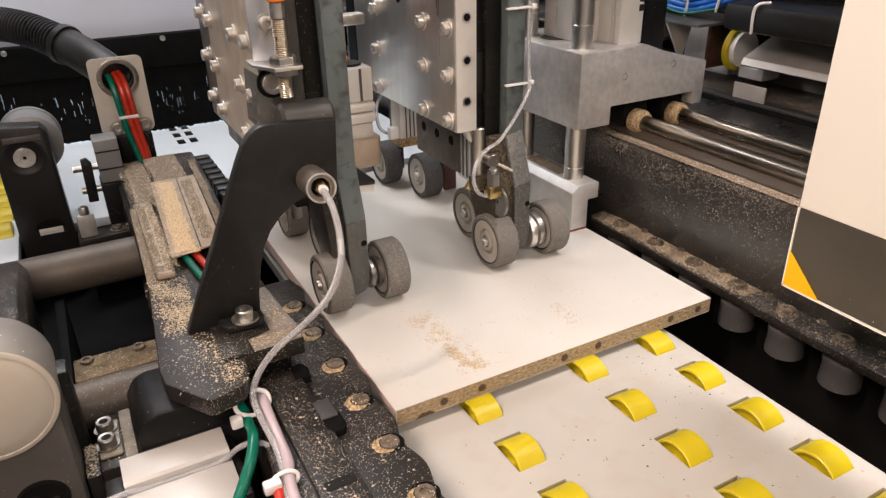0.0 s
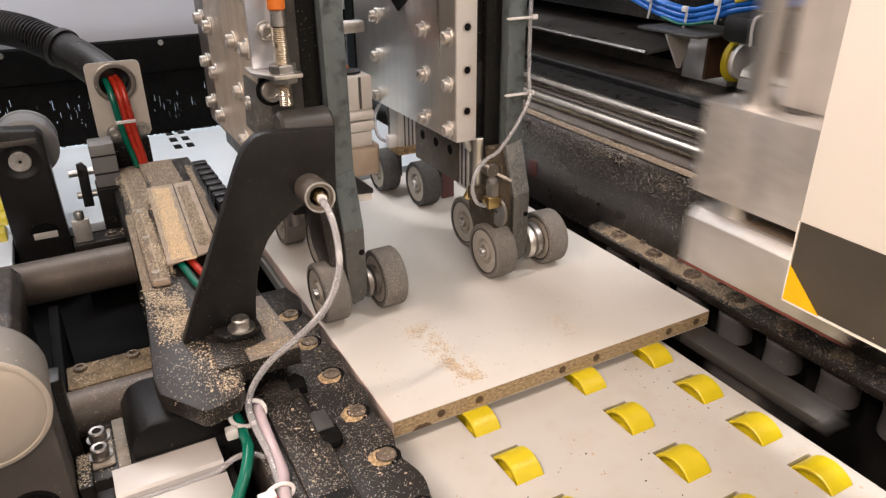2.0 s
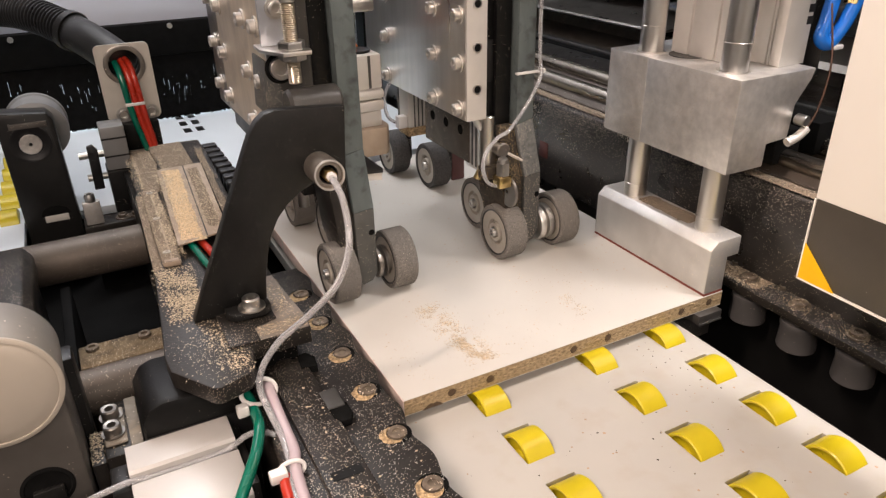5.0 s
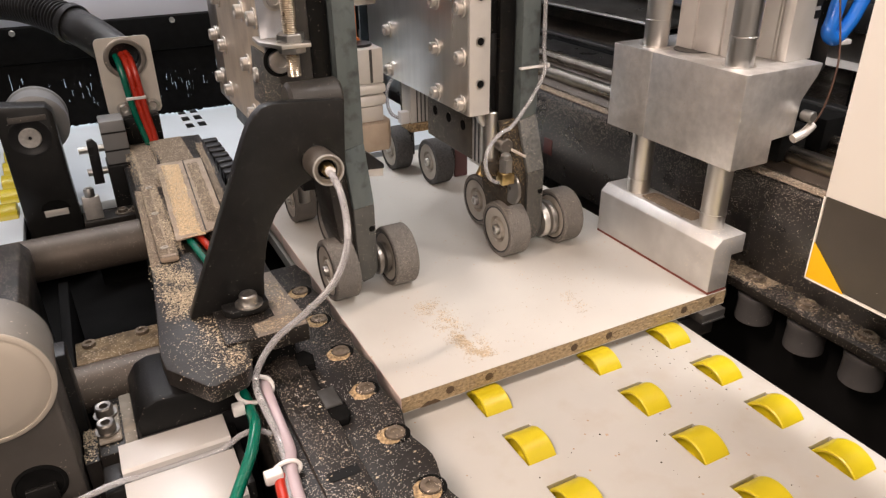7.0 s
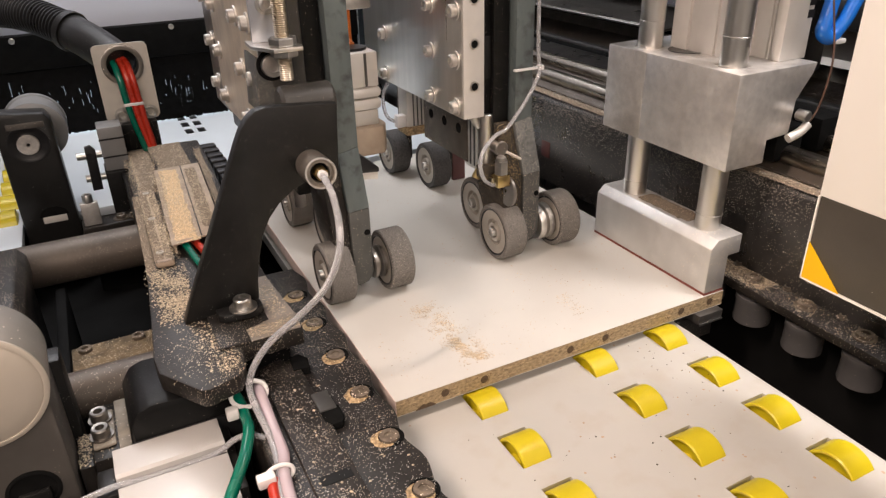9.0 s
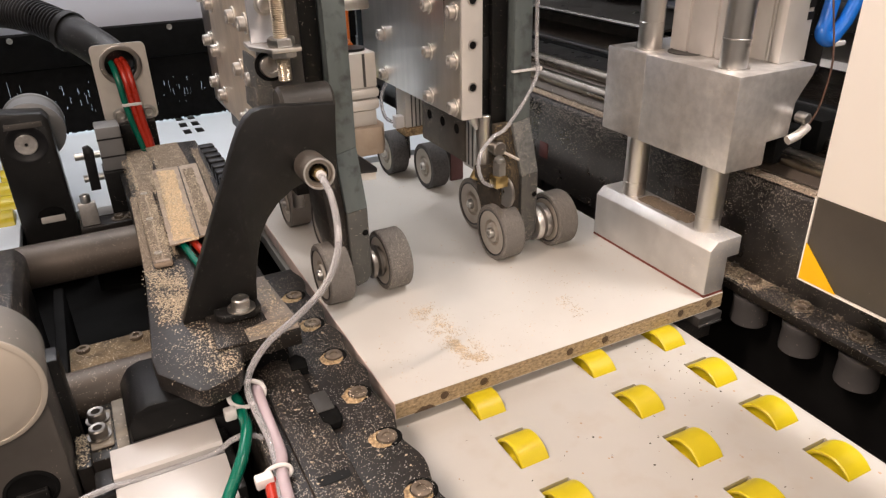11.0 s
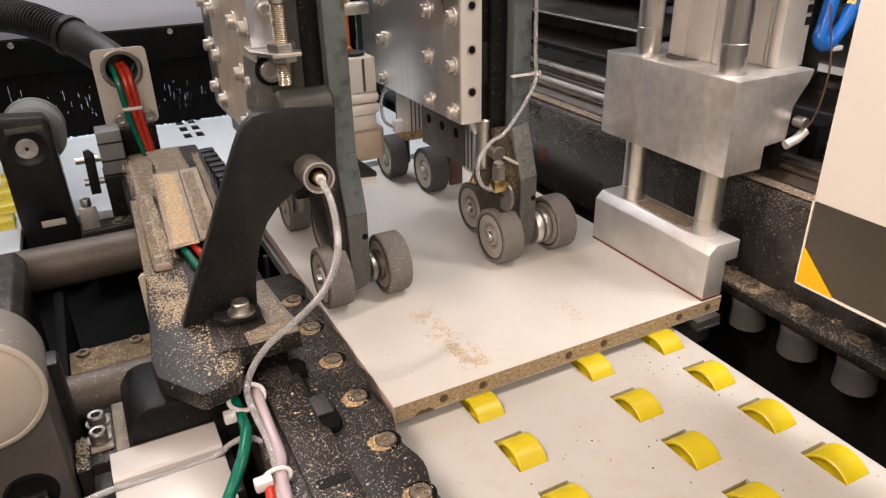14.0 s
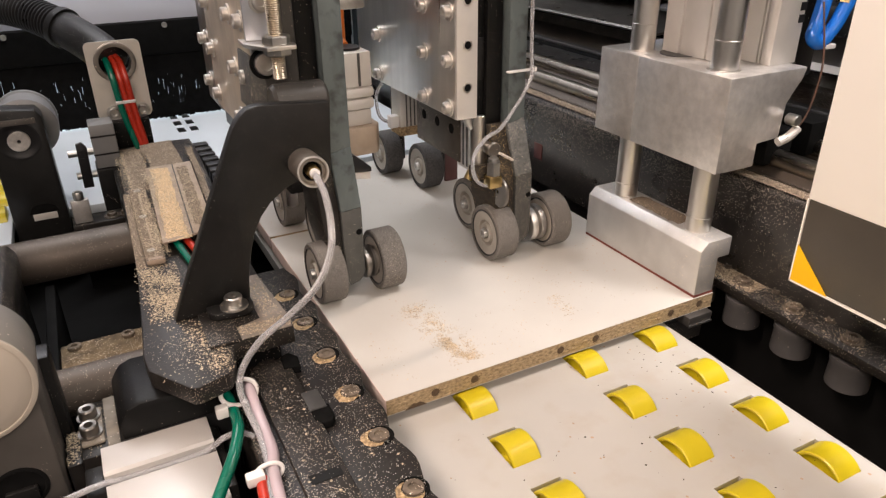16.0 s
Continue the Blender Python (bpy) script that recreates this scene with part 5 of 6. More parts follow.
        part("chain_link", box(0.143, 0.166 + rnd.uniform(-0.001, 0.001), y - 0.0085, y + 0.0085, 0.955, 0.980, 0.0025), BLACK_PLASTIC, t)
    part("chain_core", box(0.1425, 0.158, 0.93, 1.155, 0.90, 0.9548), BLACK_PLASTIC, t)


LAND = mat("worn_bare_metal", (0.27, 0.235, 0.20), 0.45, 0.45, 0.25, 40, 0.1, 300, stain=0.6, stain_col=(0.10, 0.085, 0.07), stain_scale=35, dust=0.5, dscale=800, patch=25)
GUNMETAL_DUST = mat("dusty_grey_duct", (0.30, 0.26, 0.21), 0.7, 0.15, 0.25, 60, 0.2, 300, stain=0.85, stain_col=(0.62, 0.47, 0.31), stain_scale=24, dust=0.95, patch=14, dscale=520)
support_plate()


FITTING = mat("dusty_turned_steel", (0.36, 0.32, 0.275), 0.38, 0.8, 0.15, 50, 0.06, 400, dust=0.25, dscale=900, stain=0.4, stain_col=(0.2, 0.17, 0.14), stain_scale=40)


def hook_arm():
    t = thing("hooked_arm", (0.07, 0.6, 0.985), "satin black hooked arm plate with a steel hose fitting", "arm")
    outer = [(0.032, 0.9862), (0.101, 0.9862), (0.1035, 1.012), (0.108, 1.036), (0.114, 1.056), (0.1225, 1.072), (0.133, 1.084), (0.147, 1.094), (0.163, 1.101), (0.192, 1.104), (0.196, 1.168),
             (0.150, 1.172), (0.131, 1.173), (0.122, 1.171), (0.1145, 1.165), (0.108, 1.156), (0.102, 1.144)]
    part("arm_plate", prism(outer, "y", 0.594, 0.606, 0.0015), BLACK_CLEAN, t)
    part("arm_boss", cyl((0.150, 0.620, 1.166), (0.2000, 0.620, 1.166), 0.0170, 32, 0.003), BLACK_GREY, t)
    part("base_tab", prism([(0.060, 0.578), (0.066, 0.571), (0.094, 0.571), (0.101, 0.578), (0.101, 0.590), (0.060, 0.590)], "z", 0.9887, 0.9965, 0.0012), BLACK_CLEAN, t)
    bolt((0.0835, 0.5795, 0.9965), (0, 0, 1), 0.0082, 0.0095, t, BOLT, 0.0128)
    d = Vector((-0.10, -1.0, 0.15)).normalized()
    o = Vector((0.1655, 0.594, 1.1160))
    f = part("fitting", lathe(o, d, [(0, 0), (0.0132, 0), (0.0138, 0.001), (0.0138, 0.044), (0.0130, 0.046), (0.0112, 0.046), (0.0108, 0.043), (0.0085, 0.043), (0.0085, 0.034), (0, 0.034)], 36), FITTING, t, "round steel hose fitting")
    part("fitting_ring", lathe(o + d * 0.0455, d, [(0.0136, 0), (0.0138, 0.001), (0.0134, 0.002), (0.0122, 0.002), (0.0118, 0)], 32), BOLT_PALE, f)
    part("socket", lathe(o + d * 0.0345, d, [(0.0084, 0), (0.0084, 0.001), (0, 0.001)], 24), RECESS_SHADE, f)
    part("fitting_nut", lathe(o + d * 0.036, d, [(0, 0), (0.0062, 0), (0.0062, 0.013), (0.0048, 0.015), (0, 0.015)], 6), BRASS, f, smooth=20)
    part("hose_end", lathe(o + d * 0.051, d, [(0, 0), (0.0042, 0), (0.0042, 0.005), (0, 0.006)], 16), NYLON, f)


hook_arm()

hose = thing("clear_air_hose", (0.07, 0.45, 0.90), "clear plastic air hose hanging from the arm's fitting", "hose")
part("hose", sweep([(0.1598, 0.5435, 1.1240), (0.1590, 0.530, 1.1225), (0.1595, 0.516, 1.1135), (0.1575, 0.501, 1.094), (0.152, 0.492, 1.073), (0.138, 0.491, 1.047), (0.115, 0.5, 1.021), (0.09, 0.507, 1.0), (0.073, 0.507, 0.98), (0.0655, 0.5, 0.965), (0.066, 0.48, 0.9555), (0.0685, 0.45, 0.9475), (0.066, 0.421, 0.9450), (0.060, 0.39, 0.9455), (0.05, 0.30, 0.946)], 0.0030, 8, 14), TUBE, hose)
hose = thing("milky_hose", (0.066, 0.44, 0.92), "milky pink hose strapped to the clear one", "hose")
part("hose", sweep([(0.080, 0.53, 0.944), (0.074, 0.506, 0.958), (0.0735, 0.486, 0.952), (0.0735, 0.457, 0.9465), (0.0725, 0.431, 0.9455), (0.066, 0.4, 0.9455), (0.058, 0.30, 0.9455)], 0.0048, 8, 14), TUBE_PINK, hose)
part("inner_hose", sweep([(0.0585, 0.408, 0.9455), (0.055, 0.39, 0.9455), (0.048, 0.30, 0.9455)], 0.0042, 6, 12), RED, hose, "red hose end")
hose = thing("green_hose", (0.05, 0.46, 0.92), "dark green air hose under the support plate", "hose")
part("hose", sweep([(0.046, 0.552, 0.948), (0.048, 0.535, 0.949), (0.055, 0.512, 0.952), (0.057, 0.492, 0.946), (0.0551, 0.4703, 0.948), (0.0474, 0.4498, 0.944), (0.0374, 0.4347, 0.938), (0.0269, 0.4209, 0.931), (0.0162, 0.4038, 0.925)], 0.0048, 8, 14), GREEN, hose)
hose = thing("thin_clear_hose", (0.0, 0.48, 0.93), "thin clear hose lying over the white cylinder", "hose")
part("hose", sweep([(-0.12, 0.462, 0.9300), (-0.075, 0.4750, 0.9285), (-0.050, 0.4835, 0.9248), (-0.030, 0.4842, 0.9226), (0.020, 0.4842, 0.9226), (0.034, 0.4838, 0.9260), (0.044, 0.480, 0.9345), (0.056, 0.474, 0.9395), (0.0665, 0.463, 0.9395)], 0.0026, 8, 10), TUBE, hose)
tie = thing("cable_tie", (0.06, 0.50, 0.955), "white cable tie holding the green and clear hoses", "cable tie")
part("strap", sweep([(0.0645 + 0.0150 * math.cos(a), 0.502 + 0.006 * math.sin(a), 0.9585 + 0.0085 * math.sin(a)) for a in [2 * math.pi * k / 12 for k in range(13)]], 0.0020, 4, 8), NYLON, tie)
part("tie_head", box(0.0425, 0.0525, 0.490, 0.498, 0.9450, 0.9555, 0.0015), NYLON, tie)
tie = thing("cable_tie", (0.066, 0.425, 0.945), "white cable tie round the lower hoses", "cable tie")
part("strap", sweep([(0.0645 + 0.0105 * math.cos(a), 0.412 + 0.002 * math.sin(a), 0.946 + 0.0060 * math.sin(a)) for a in [2 * math.pi * k / 12 for k in range(13)]], 0.0017, 4, 8), NYLON, tie)
part("tie_head", box(0.0465, 0.060, 0.402, 0.411, 0.9450, 0.9540, 0.0015), NYLON, tie)


def left_gear():
    # two round guide rods
    for y, z, r, nm in ((0.931, 0.926, 0.0275, "thick grey round guide rod running under the plate"), (0.628, 0.921, 0.0225, "grey round guide rod beside the white cylinder")):
        t = thing("guide_rod", (-0.2, y, z), nm, "guide rod", "guide rods")
        part("rod", cyl((-0.6, y, z), (0.0195, y, z), r, 40, 0.001), ROD_GREY, t)
        part("rod_bracket", box(-0.62, -0.56, y - 0.03, y + 0.03, 0.80, z + 0.035, 0.003), BLACK, t)
    t = thing("tool_well", (-0.03, 0.72, 0.80), "dark well with a dusty bolted ledge", "well")
    part("ledge", box(-0.078, 0.0195, 0.706, 0.752, 0.80, 0.900, 0.002), LEDGE, t, "ledge caked with yellowish dust")
    part("ledge_wall", box(-0.090, -0.0785, 0.690, 0.90, 0.80, 0.905, 0.002), DARK, t)
    for x in (-0.064, -0.010):
        bolt((x, 0.741, 0.900), (0, 0, 1), 0.007, 0.004, t, BOLT_CAKED)
    # bearing block with capped roller
    t = thing("bearing_block", (-0.09, 1.15, 0.80), "black bearing block with a steel shaft end", "bearing block")
    part("block", prism([(-0.127, 0.80), (-0.052, 0.80), (-0.055, 1.058), (-0.062, 1.068), (-0.118, 1.074), (-0.127, 1.066)], "y", 1.128, 1.165, 0.002), BLACK_CLEAN, t)
    part("bore_rim", lathe((-0.0905, 1.1278, 1.027), (0, -1, 0), [(0.0275, 0), (0.0275, 0.0012), (0.0245, 0.0014), (0.0225, 0.0002), (0, 0.0002)], 40), BLACK_PLASTIC, t)
    part("shaft_end", lathe((-0.0905, 1.1274, 1.027), (0, -1, 0), [(0.0022, 0.001), (0.0028, 0.0030), (0.0135, 0.0034), (0.0145, 0.0026), (0.0145, 0)], 32), BOLT_PALE, t, "turned steel shaft end")
    part("slot_plate", box(-0.100, -0.068, 1.1262, 1.1279, 0.905, 0.915, 0.0004), ANOD, t)
    part("slot_shadow", prism([(-0.104, 0.9152), (-0.064, 0.9152), (-0.068, 0.924), (-0.078, 0.929), (-0.090, 0.929), (-0.100, 0.924)], "y", 1.1272, 1.1279), RECESS_SHADE, t)
    part("pulley", lathe((-0.080, 1.166, 1.033), (0, 1, 0), [(0, 0), (0.0405, 0), (0.0430, 0.002), (0.0430, 0.020), (0.0405, 0.022), (0.0405, 0.060), (0.043, 0.062), (0.043, 0.069), (0, 0.069)], 48), PULLEY, t, "grey plastic pulley")
    part("label_band", box(-0.112, -0.064, 1.1262, 1.1279, 1.050, 1.058, 0.0003), GREY_BODY, t)
    # stop with adjusting screw
    t = thing("stop_block", (0.015, 1.13, 0.80), "grey aluminium stop block with adjusting screws", "stop block")
    part("block", box(0.0, 0.034, 1.118, 1.16, 0.972, 1.038, 0.002), PULLEY, t)
    part("groove", box(-0.0004, 0.0344, 1.1172, 1.1181, 1.019, 1.0215), BLACK_PLASTIC, t)
    part("groove", box(-0.0004, 0.0344, 1.1172, 1.1181, 0.992, 0.9945), BLACK_PLASTIC, t)
    part("pedestal", box(-0.002, 0.036, 1.112, 1.165, 0.80, 0.9718, 0.002), BLACK, t)
    part("screw", cyl((-0.035, 1.13, 0.997), (-0.0002, 1.13, 0.997), 0.0055, 14), BOLT, t)
    part("screw", cyl((-0.030, 1.13, 0.962), (-0.0022, 1.13, 0.962), 0.0055, 14), BOLT, t)
    part("nut", cyl((-0.022, 1.13, 0.997), (-0.014, 1.13, 0.997), 0.012, 6), BLACK_PLASTIC, t)
    part("clamp_bar", prism([(-0.024, 0.945), (-0.010, 0.945), (-0.008, 1.006), (-0.014, 1.014), (-0.022, 1.012)], "y", 1.120, 1.128, 0.001), BLACK_PLASTIC, t)
    part("foot_plate", box(-0.05, 0.034, 1.07, 1.11, 0.893, 0.908, 0.002), BLACK_DUSTY, t)
    part("foot_post", box(-0.045, 0.03, 1.075, 1.105, 0.80, 0.8928), DARK, t)
    part("foot_clamp", box(-0.046, -0.022, 1.075, 1.085, 0.9082, 0.944, 0.002), ALU, t, "small aluminium clamp")
    for x in (0.004, 0.024):
        bolt((x, 1.085, 0.908), (0, 0, 1), 0.007, 0.005, t, BOLT_DULL, 0.011)
    bolt((-0.034, 1.079, 0.944), (0, 0, 1), 0.007, 0.012, t, BOLT)
    # conduit bracket
    t = thing("conduit_bracket", (0.058, 1.18, 0.985), "bare steel bracket with a cable bush and hoses", "bracket")
    b = bm_new()
    x0, x1, z0, z1, cx, cz, r, ya, yb = 0.0185, 0.0965, 1.027, 1.144, 0.0573, 1.1135, 0.0268, 1.179, 1.182
    ring, rim = [], []
    n, rc, mx, mz = 96, 0.008, (x0 + x1) / 2, (z0 + z1) / 2
    hw, hh = (x1 - x0) / 2, (z1 - z0) / 2
    for k in range(n):
        a = 2 * math.pi * k / n
        c, s = math.cos(a), math.sin(a)
        ring.append((cx + r * c, cz + r * s))
        q = min((x1 - cx) / c if c > 1e-6 else (x0 - cx) / c if c < -1e-6 else 9, (z1 - cz) / s if s > 1e-6 else (z0 - cz) / s if s < -1e-6 else 9)
        dx, dz = cx + q * c - mx, cz + q * s - mz
        ex, ez = abs(dx) - (hw - rc), abs(dz) - (hh - rc)
        if ex > 0 and ez > 0:
            f = rc / math.hypot(ex, ez)
            dx, dz = math.copysign(hw - rc + ex * f, dx), math.copysign(hh - rc + ez * f, dz)
        rim.append((mx + dx, mz + dz))
    for y, turn in ((ya, 1), (yb, -1)):
        vi = [b.verts.new((p[0], y, p[1])) for p in ring]
        vo = [b.verts.new((p[0], y, p[1])) for p in rim]
        for k in range(n):
            j = (k + 1) % n
            b.faces.new((vi[k], vi[j], vo[j], vo[k])[::turn])
    for loop in (ring, rim):
        for k in range(n):
            j = (k + 1) % n
            b.faces.new([b.verts.new(p) for p in ((loop[k][0], ya, loop[k][1]), (loop[j][0], ya, loop[j][1]), (loop[j][0], yb, loop[j][1]), (loop[k][0], yb, loop[k][1]))])
    bmesh.ops.remove_doubles(b, verts=b.verts, dist=1e-6)
    bmesh.ops.recalc_face_normals(b, faces=b.faces)
    part("bracket_plate", b, PALE_STEEL, t)
    part("bracket_foot", box(0.030, 0.088, 1.160, 1.1822, 0.9852, 1.0268, 0.001), BLACK, t)
    part("bush", lathe((cx, 1.172, cz), (0, 1, 0), [(0.0268, 0.007), (0.0295, 0.006), (0.0295, 0.001), (0.027, 0), (0.0225, 0.001), (0.0225, 0.03), (0.0268, 0.03)], 40), GUNMETAL_FIT, t, "dark metal cable bush")
    for x in (0.0415, 0.0825):
        bolt((x, 1.179, 1.0375), (0, -1, 0), 0.0072, 0.006, t, BOLT, 0.011)
    for m, dx in ((RED, 0.006), (RED, 0.014), (GREEN, -0.004)):
        part("wire", sweep([(0.036 + dx * 0.6, 1.240, 1.112), (0.044 + dx * 0.8, 1.205, 1.121), (0.0495 + dx, 1.178, 1.114), (0.0525 + dx, 1.165, 1.092), (0.0545 + dx, 1.160, 1.062), (0.058 + dx * 0.9, 1.155, 1.030), (0.0625 + dx * 0.8, 1.152, 1.005), (0.065 + dx * 0.7, 1.150, 0.990), (0.066 + dx * 0.7, 1.150, 0.984)], 0.0046, 8, 12), m, t, "coloured air hose through the bush")
    part("cable_tie", box(0.0455, 0.0735, 1.153, 1.1575, 1.055, 1.0595, 0.001), NYLON, t, "white cable tie")
    c = thing("corrugated_conduit", (-0.05, 1.3, 1.1), "black corrugated conduit with a smooth end sleeve", "conduit")
    part("sleeve", sweep([(0.054, 1.190, 1.1135), (0.040, 1.216, 1.127), (0.0198, 1.25, 1.1416), (0.0031, 1.285, 1.1501)], 0.0278, 6, 24), BLACK_CLEAN, c, "smooth black rubber sleeve")
    part("sleeve_lip", sweep([(0.0026, 1.286, 1.1504), (-0.004, 1.2945, 1.1535)], 0.0318, 3, 24), BLACK_CLEAN, c)
    part("conduit", sweep([(0.0031, 1.285, 1.1501), (-0.0216, 1.32, 1.1615), (-0.0512, 1.36, 1.1721), (-0.0922, 1.42, 1.1763), (-0.1439, 1.46, 1.1741), (-0.30, 1.52, 1.160), (-0.5, 1.56, 1.12)], 0.0282, 10, 20, 0.0042, 0.0070), BLACK_PLASTIC, c)
    # motor with ivory cap
    t = thing("capped_motor", (-0.11, 0.56, 0.80), "grey cast motor body with an ivory round cap", "motor")
    part("barrel", lathe((-0.121, 0.515, 1.018), (0, 1, 0), [(0.0395, 0.0), (0.0465, 0.001), (0.0480, 0.004), (0.0462, 0.057), (0.045, 0.060), (0, 0.060)], 56), MOTOR, t, "brushed grey barrel")
    part("cap", lathe((-0.121, 0.5165, 1.018), (0, -1, 0), [(0.0455, 0), (0.0455, 0.0012), (0.0430, 0.0030), (0.034, 0.0045), (0.018, 0.0058), (0, 0.0062)], 56), CAP, t, "ivory plastic cap")
    part("body", box(-0.170, -0.0775, 0.5185, 0.575, 0.80, 1.018, 0.004), GREY_BODY, t)
    part("cap_lip", lathe((-0.121, 0.5155, 1.018), (0, -1, 0), [(0.0478, 0), (0.0478, 0.0016), (0.0465, 0.0026), (0.0440, 0.0026), (0.0436, 0.0010), (0.0436, 0)], 56), CAP, t, "ivory plastic lip")
    part("body_port", lathe((-0.108, 0.5184, 0.917), (0, -1, 0), [(0.020, 0), (0.020, 0.001), (0.0175, 0.0014), (0.0165, 0.0002), (0, 0.0002)], 32), RECESS_SHADE, t)
    part("port_block", box(-0.119, -0.0965, 0.513, 0.5178, 0.902, 0.918, 0.001), BLACK_CLEAN, t)
    part("flange", box(-0.17, -0.0700, 0.5752, 0.600, 0.80, 0.995, 0.003), BLACK_CLEAN, t)
    part("rod_clamp", prism([(-0.17, 0.9456), (-0.104, 0.9456), (-0.104, 0.970), (-0.112, 0.982), (-0.17, 0.982)], "y", 0.70, 0.868, 0.003), BLACK_DUSTY, t)
    part("rod_clamp_foot", box(-0.17, -0.108, 0.70, 0.868, 0.80, 0.9454), BLACK, t)
    # small bolted clamp
    t = thing("bolted_clamp", (-0.055, 0.56, 0.80), "small dusty clamp with two socket screws", "clamp")
    part("clamp_body", box(-0.0635, -0.031, 0.525, 0.603, 0.80, 0.9205, 0.002), BLACK_DUSTY, t)
    part("clamp_shelf", box(-0.0755, -0.0637, 0.528, 0.574, 0.80, 0.9150, 0.0015), BLACK_DUSTY, t)
    part("clamp_plate", box(-0.0625, -0.044, 0.538, 0.588, 0.9207, 0.9245, 0.002), GUNMETAL_DUST, t)
    part("clamp_rail", box(-0.0425, -0.0325, 0.527, 0.60, 0.9207, 0.9235, 0.001), GUNMETAL_DUST, t)
    for y in (0.5755, 0.5515):
        bolt((-0.0545, y, 0.9245), (0, 0, 1), 0.0075, 0.0085, t, GUNMETAL_FIT, 0.0098)
    # white cylinder
    t = thing("white_cylinder", (0.0, 0.48, 0.80), "white anodised cylinder profile with grooves", "air cylinder")
    part("profile", prism([(0.4300, 0.80), (0.4780, 0.80), (0.4780, 0.8005), (0.5225, 0.8005), (0.5225, 0.9270), (0.5205, 0.9300), (0.4885, 0.9308), (0.4860, 0.9285), (0.4860, 0.9185), (0.4825, 0.9180), (0.4820, 0.9222), (0.4800, 0.9235), (0.4320, 0.9200), (0.4300, 0.9180)], "x", -0.048, 0.0365, 0.0004), WHITE_ALU, t)
    # Strip added to darken the groove as shade would.
    part("groove", box(-0.0478, 0.0363, 0.4826, 0.4859, 0.9186, 0.9200), GUNMETAL, t, "dark strip painting the groove's shade")
    part("end_block", box(-0.0625, -0.0482, 0.478, 0.512, 0.80, 0.921, 0.002), BLACK_CLEAN, t)
    part("end_block", box(0.0367, 0.0440, 0.44, 0.520, 0.80, 0.919, 0.002), BLACK_CLEAN, t)
    # black rounded housing behind it
    t = thing("rounded_housing", (0.02, 0.54, 0.80), "glossy black rounded housing under the plate", "housing")
    part("housing", prism([(-0.031, 0.80), (0.0595, 0.80), (0.0595, 0.950), (0.050, 0.9585), (-0.012, 0.9605), (-0.024, 0.956), (-0.031, 0.943)], "y", 0.5235, 0.600, 0.009), BLACK, t)
    part("rim", prism([(-0.0315, 0.80), (0.058, 0.80), (0.058, 0.930), (-0.0315, 0.930)], "y", 0.5205, 0.5232, 0.001), BLACK_PLASTIC, t)


MOTOR = mat("grey_motor_paint", (0.22, 0.205, 0.185), 0.5, 0.1, 0.1, 25, 0.08, 400, dust=0.12, dscale=700)
LEDGE = mat("dust_caked_ledge", (0.15, 0.108, 0.060), 0.9, 0.0, 0.4, 60, 0.4, 200, stain=0.8, stain_col=(0.02, 0.017, 0.013), stain_scale=45, dust=0.8, patch=20)
PULLEY = mat("grey_pulley", (0.21, 0.21, 0.21), 0.45, 0.2, 0.05, 30, 0.02, 300)
WHITE_ALU = mat("white_anodised", (0.45, 0.435, 0.415), 0.4, 0.1, 0.03, 30, 0.02, 400)
left_gear()


# ---- the cutter carriage under the panel ----
def cutter():
    t = thing("router_carriage", (0.0, 0.72, 0.80), "pale edged router carriage moving under the panel", "router")
    part("shield", prism([(-0.0075, 0.80), (0.050, 0.80), (0.050, 0.955), (-0.003, 0.957), (-0.0075, 0.953)], "y", 0.797, 0.803, 0.001), SHIELD, t, "pale plastic shield")
    part("slide", box(0.02, 0.05, 0.8032, 0.83, 0.80, 0.93, 0.002), DARK, t)
    part("arm", box(0.0502, 0.150, 0.812, 0.83, 0.83, 0.855, 0.002), DARK, t)
    s = part("spindle", lathe((0.150, 0.850, 0.795), (0, 0, 1), [(0, 0), (0.018, 0), (0.018, 0.055), (0.012, 0.062), (0.012, 0.085), (0.003, 0.088), (0.003, 0.125), (0, 0.125)], 28), GUNMETAL, t, "dark router spindle with a thin bit")
    return t


SHIELD = mat("pale_shield", (0.55, 0.48, 0.38), 0.6, 0.0, 0.1, 40, 0.05, 300, dust=0.2)
CUTTER = cutter()


# ---- sawdust ----
flakes("sawdust", CHIPS, "loose tan sawdust on the black support plate", [
    (0.012, 0.052, 0.610, 0.725, 0.985, 7500), (0.006, 0.040, 0.580, 0.650, 0.985, 900), (0.034, 0.066, 0.496, 0.600, 0.985, 800), (0.046, 0.067, 0.498, 0.575, 0.985, 500), (0.004, 0.060, 0.495, 0.60, 0.985, 380),
    (0.043, 0.053, 0.735, 0.94, 0.985, 1800), (0.076, 0.126, 0.540, 0.56, 0.9862, 900), (0.104, 0.122, 0.56, 0.64, 0.9862, 700), (0.024, 0.036, 0.95, 1.16, 0.985, 900),
    (0.050, 0.078, 0.750, 1.00, 1.0002, 6500), (0.078, 0.108, 0.76, 1.00, 1.0002, 4200), (0.025, 0.049, 0.725, 0.950, 0.9926, 3600), (0.111, 0.120, 0.80, 0.95, 0.9901, 900), (0.121, 0.131, 0.95, 1.10, 0.9901, 1200),
    (0.030, 0.064, 0.95, 1.165, 0.985, 6500), (0.058, 0.110, 1.00, 1.15, 0.9905, 2600),
    (-0.0755, -0.0637, 0.528, 0.574, 0.9151, 800), (-0.063, -0.033, 0.525, 0.60, 0.9206, 620), (-0.078, 0.019, 0.708, 0.752, 0.9002, 260)], 1, (0.0004, 0.0012))
b = bm_new()
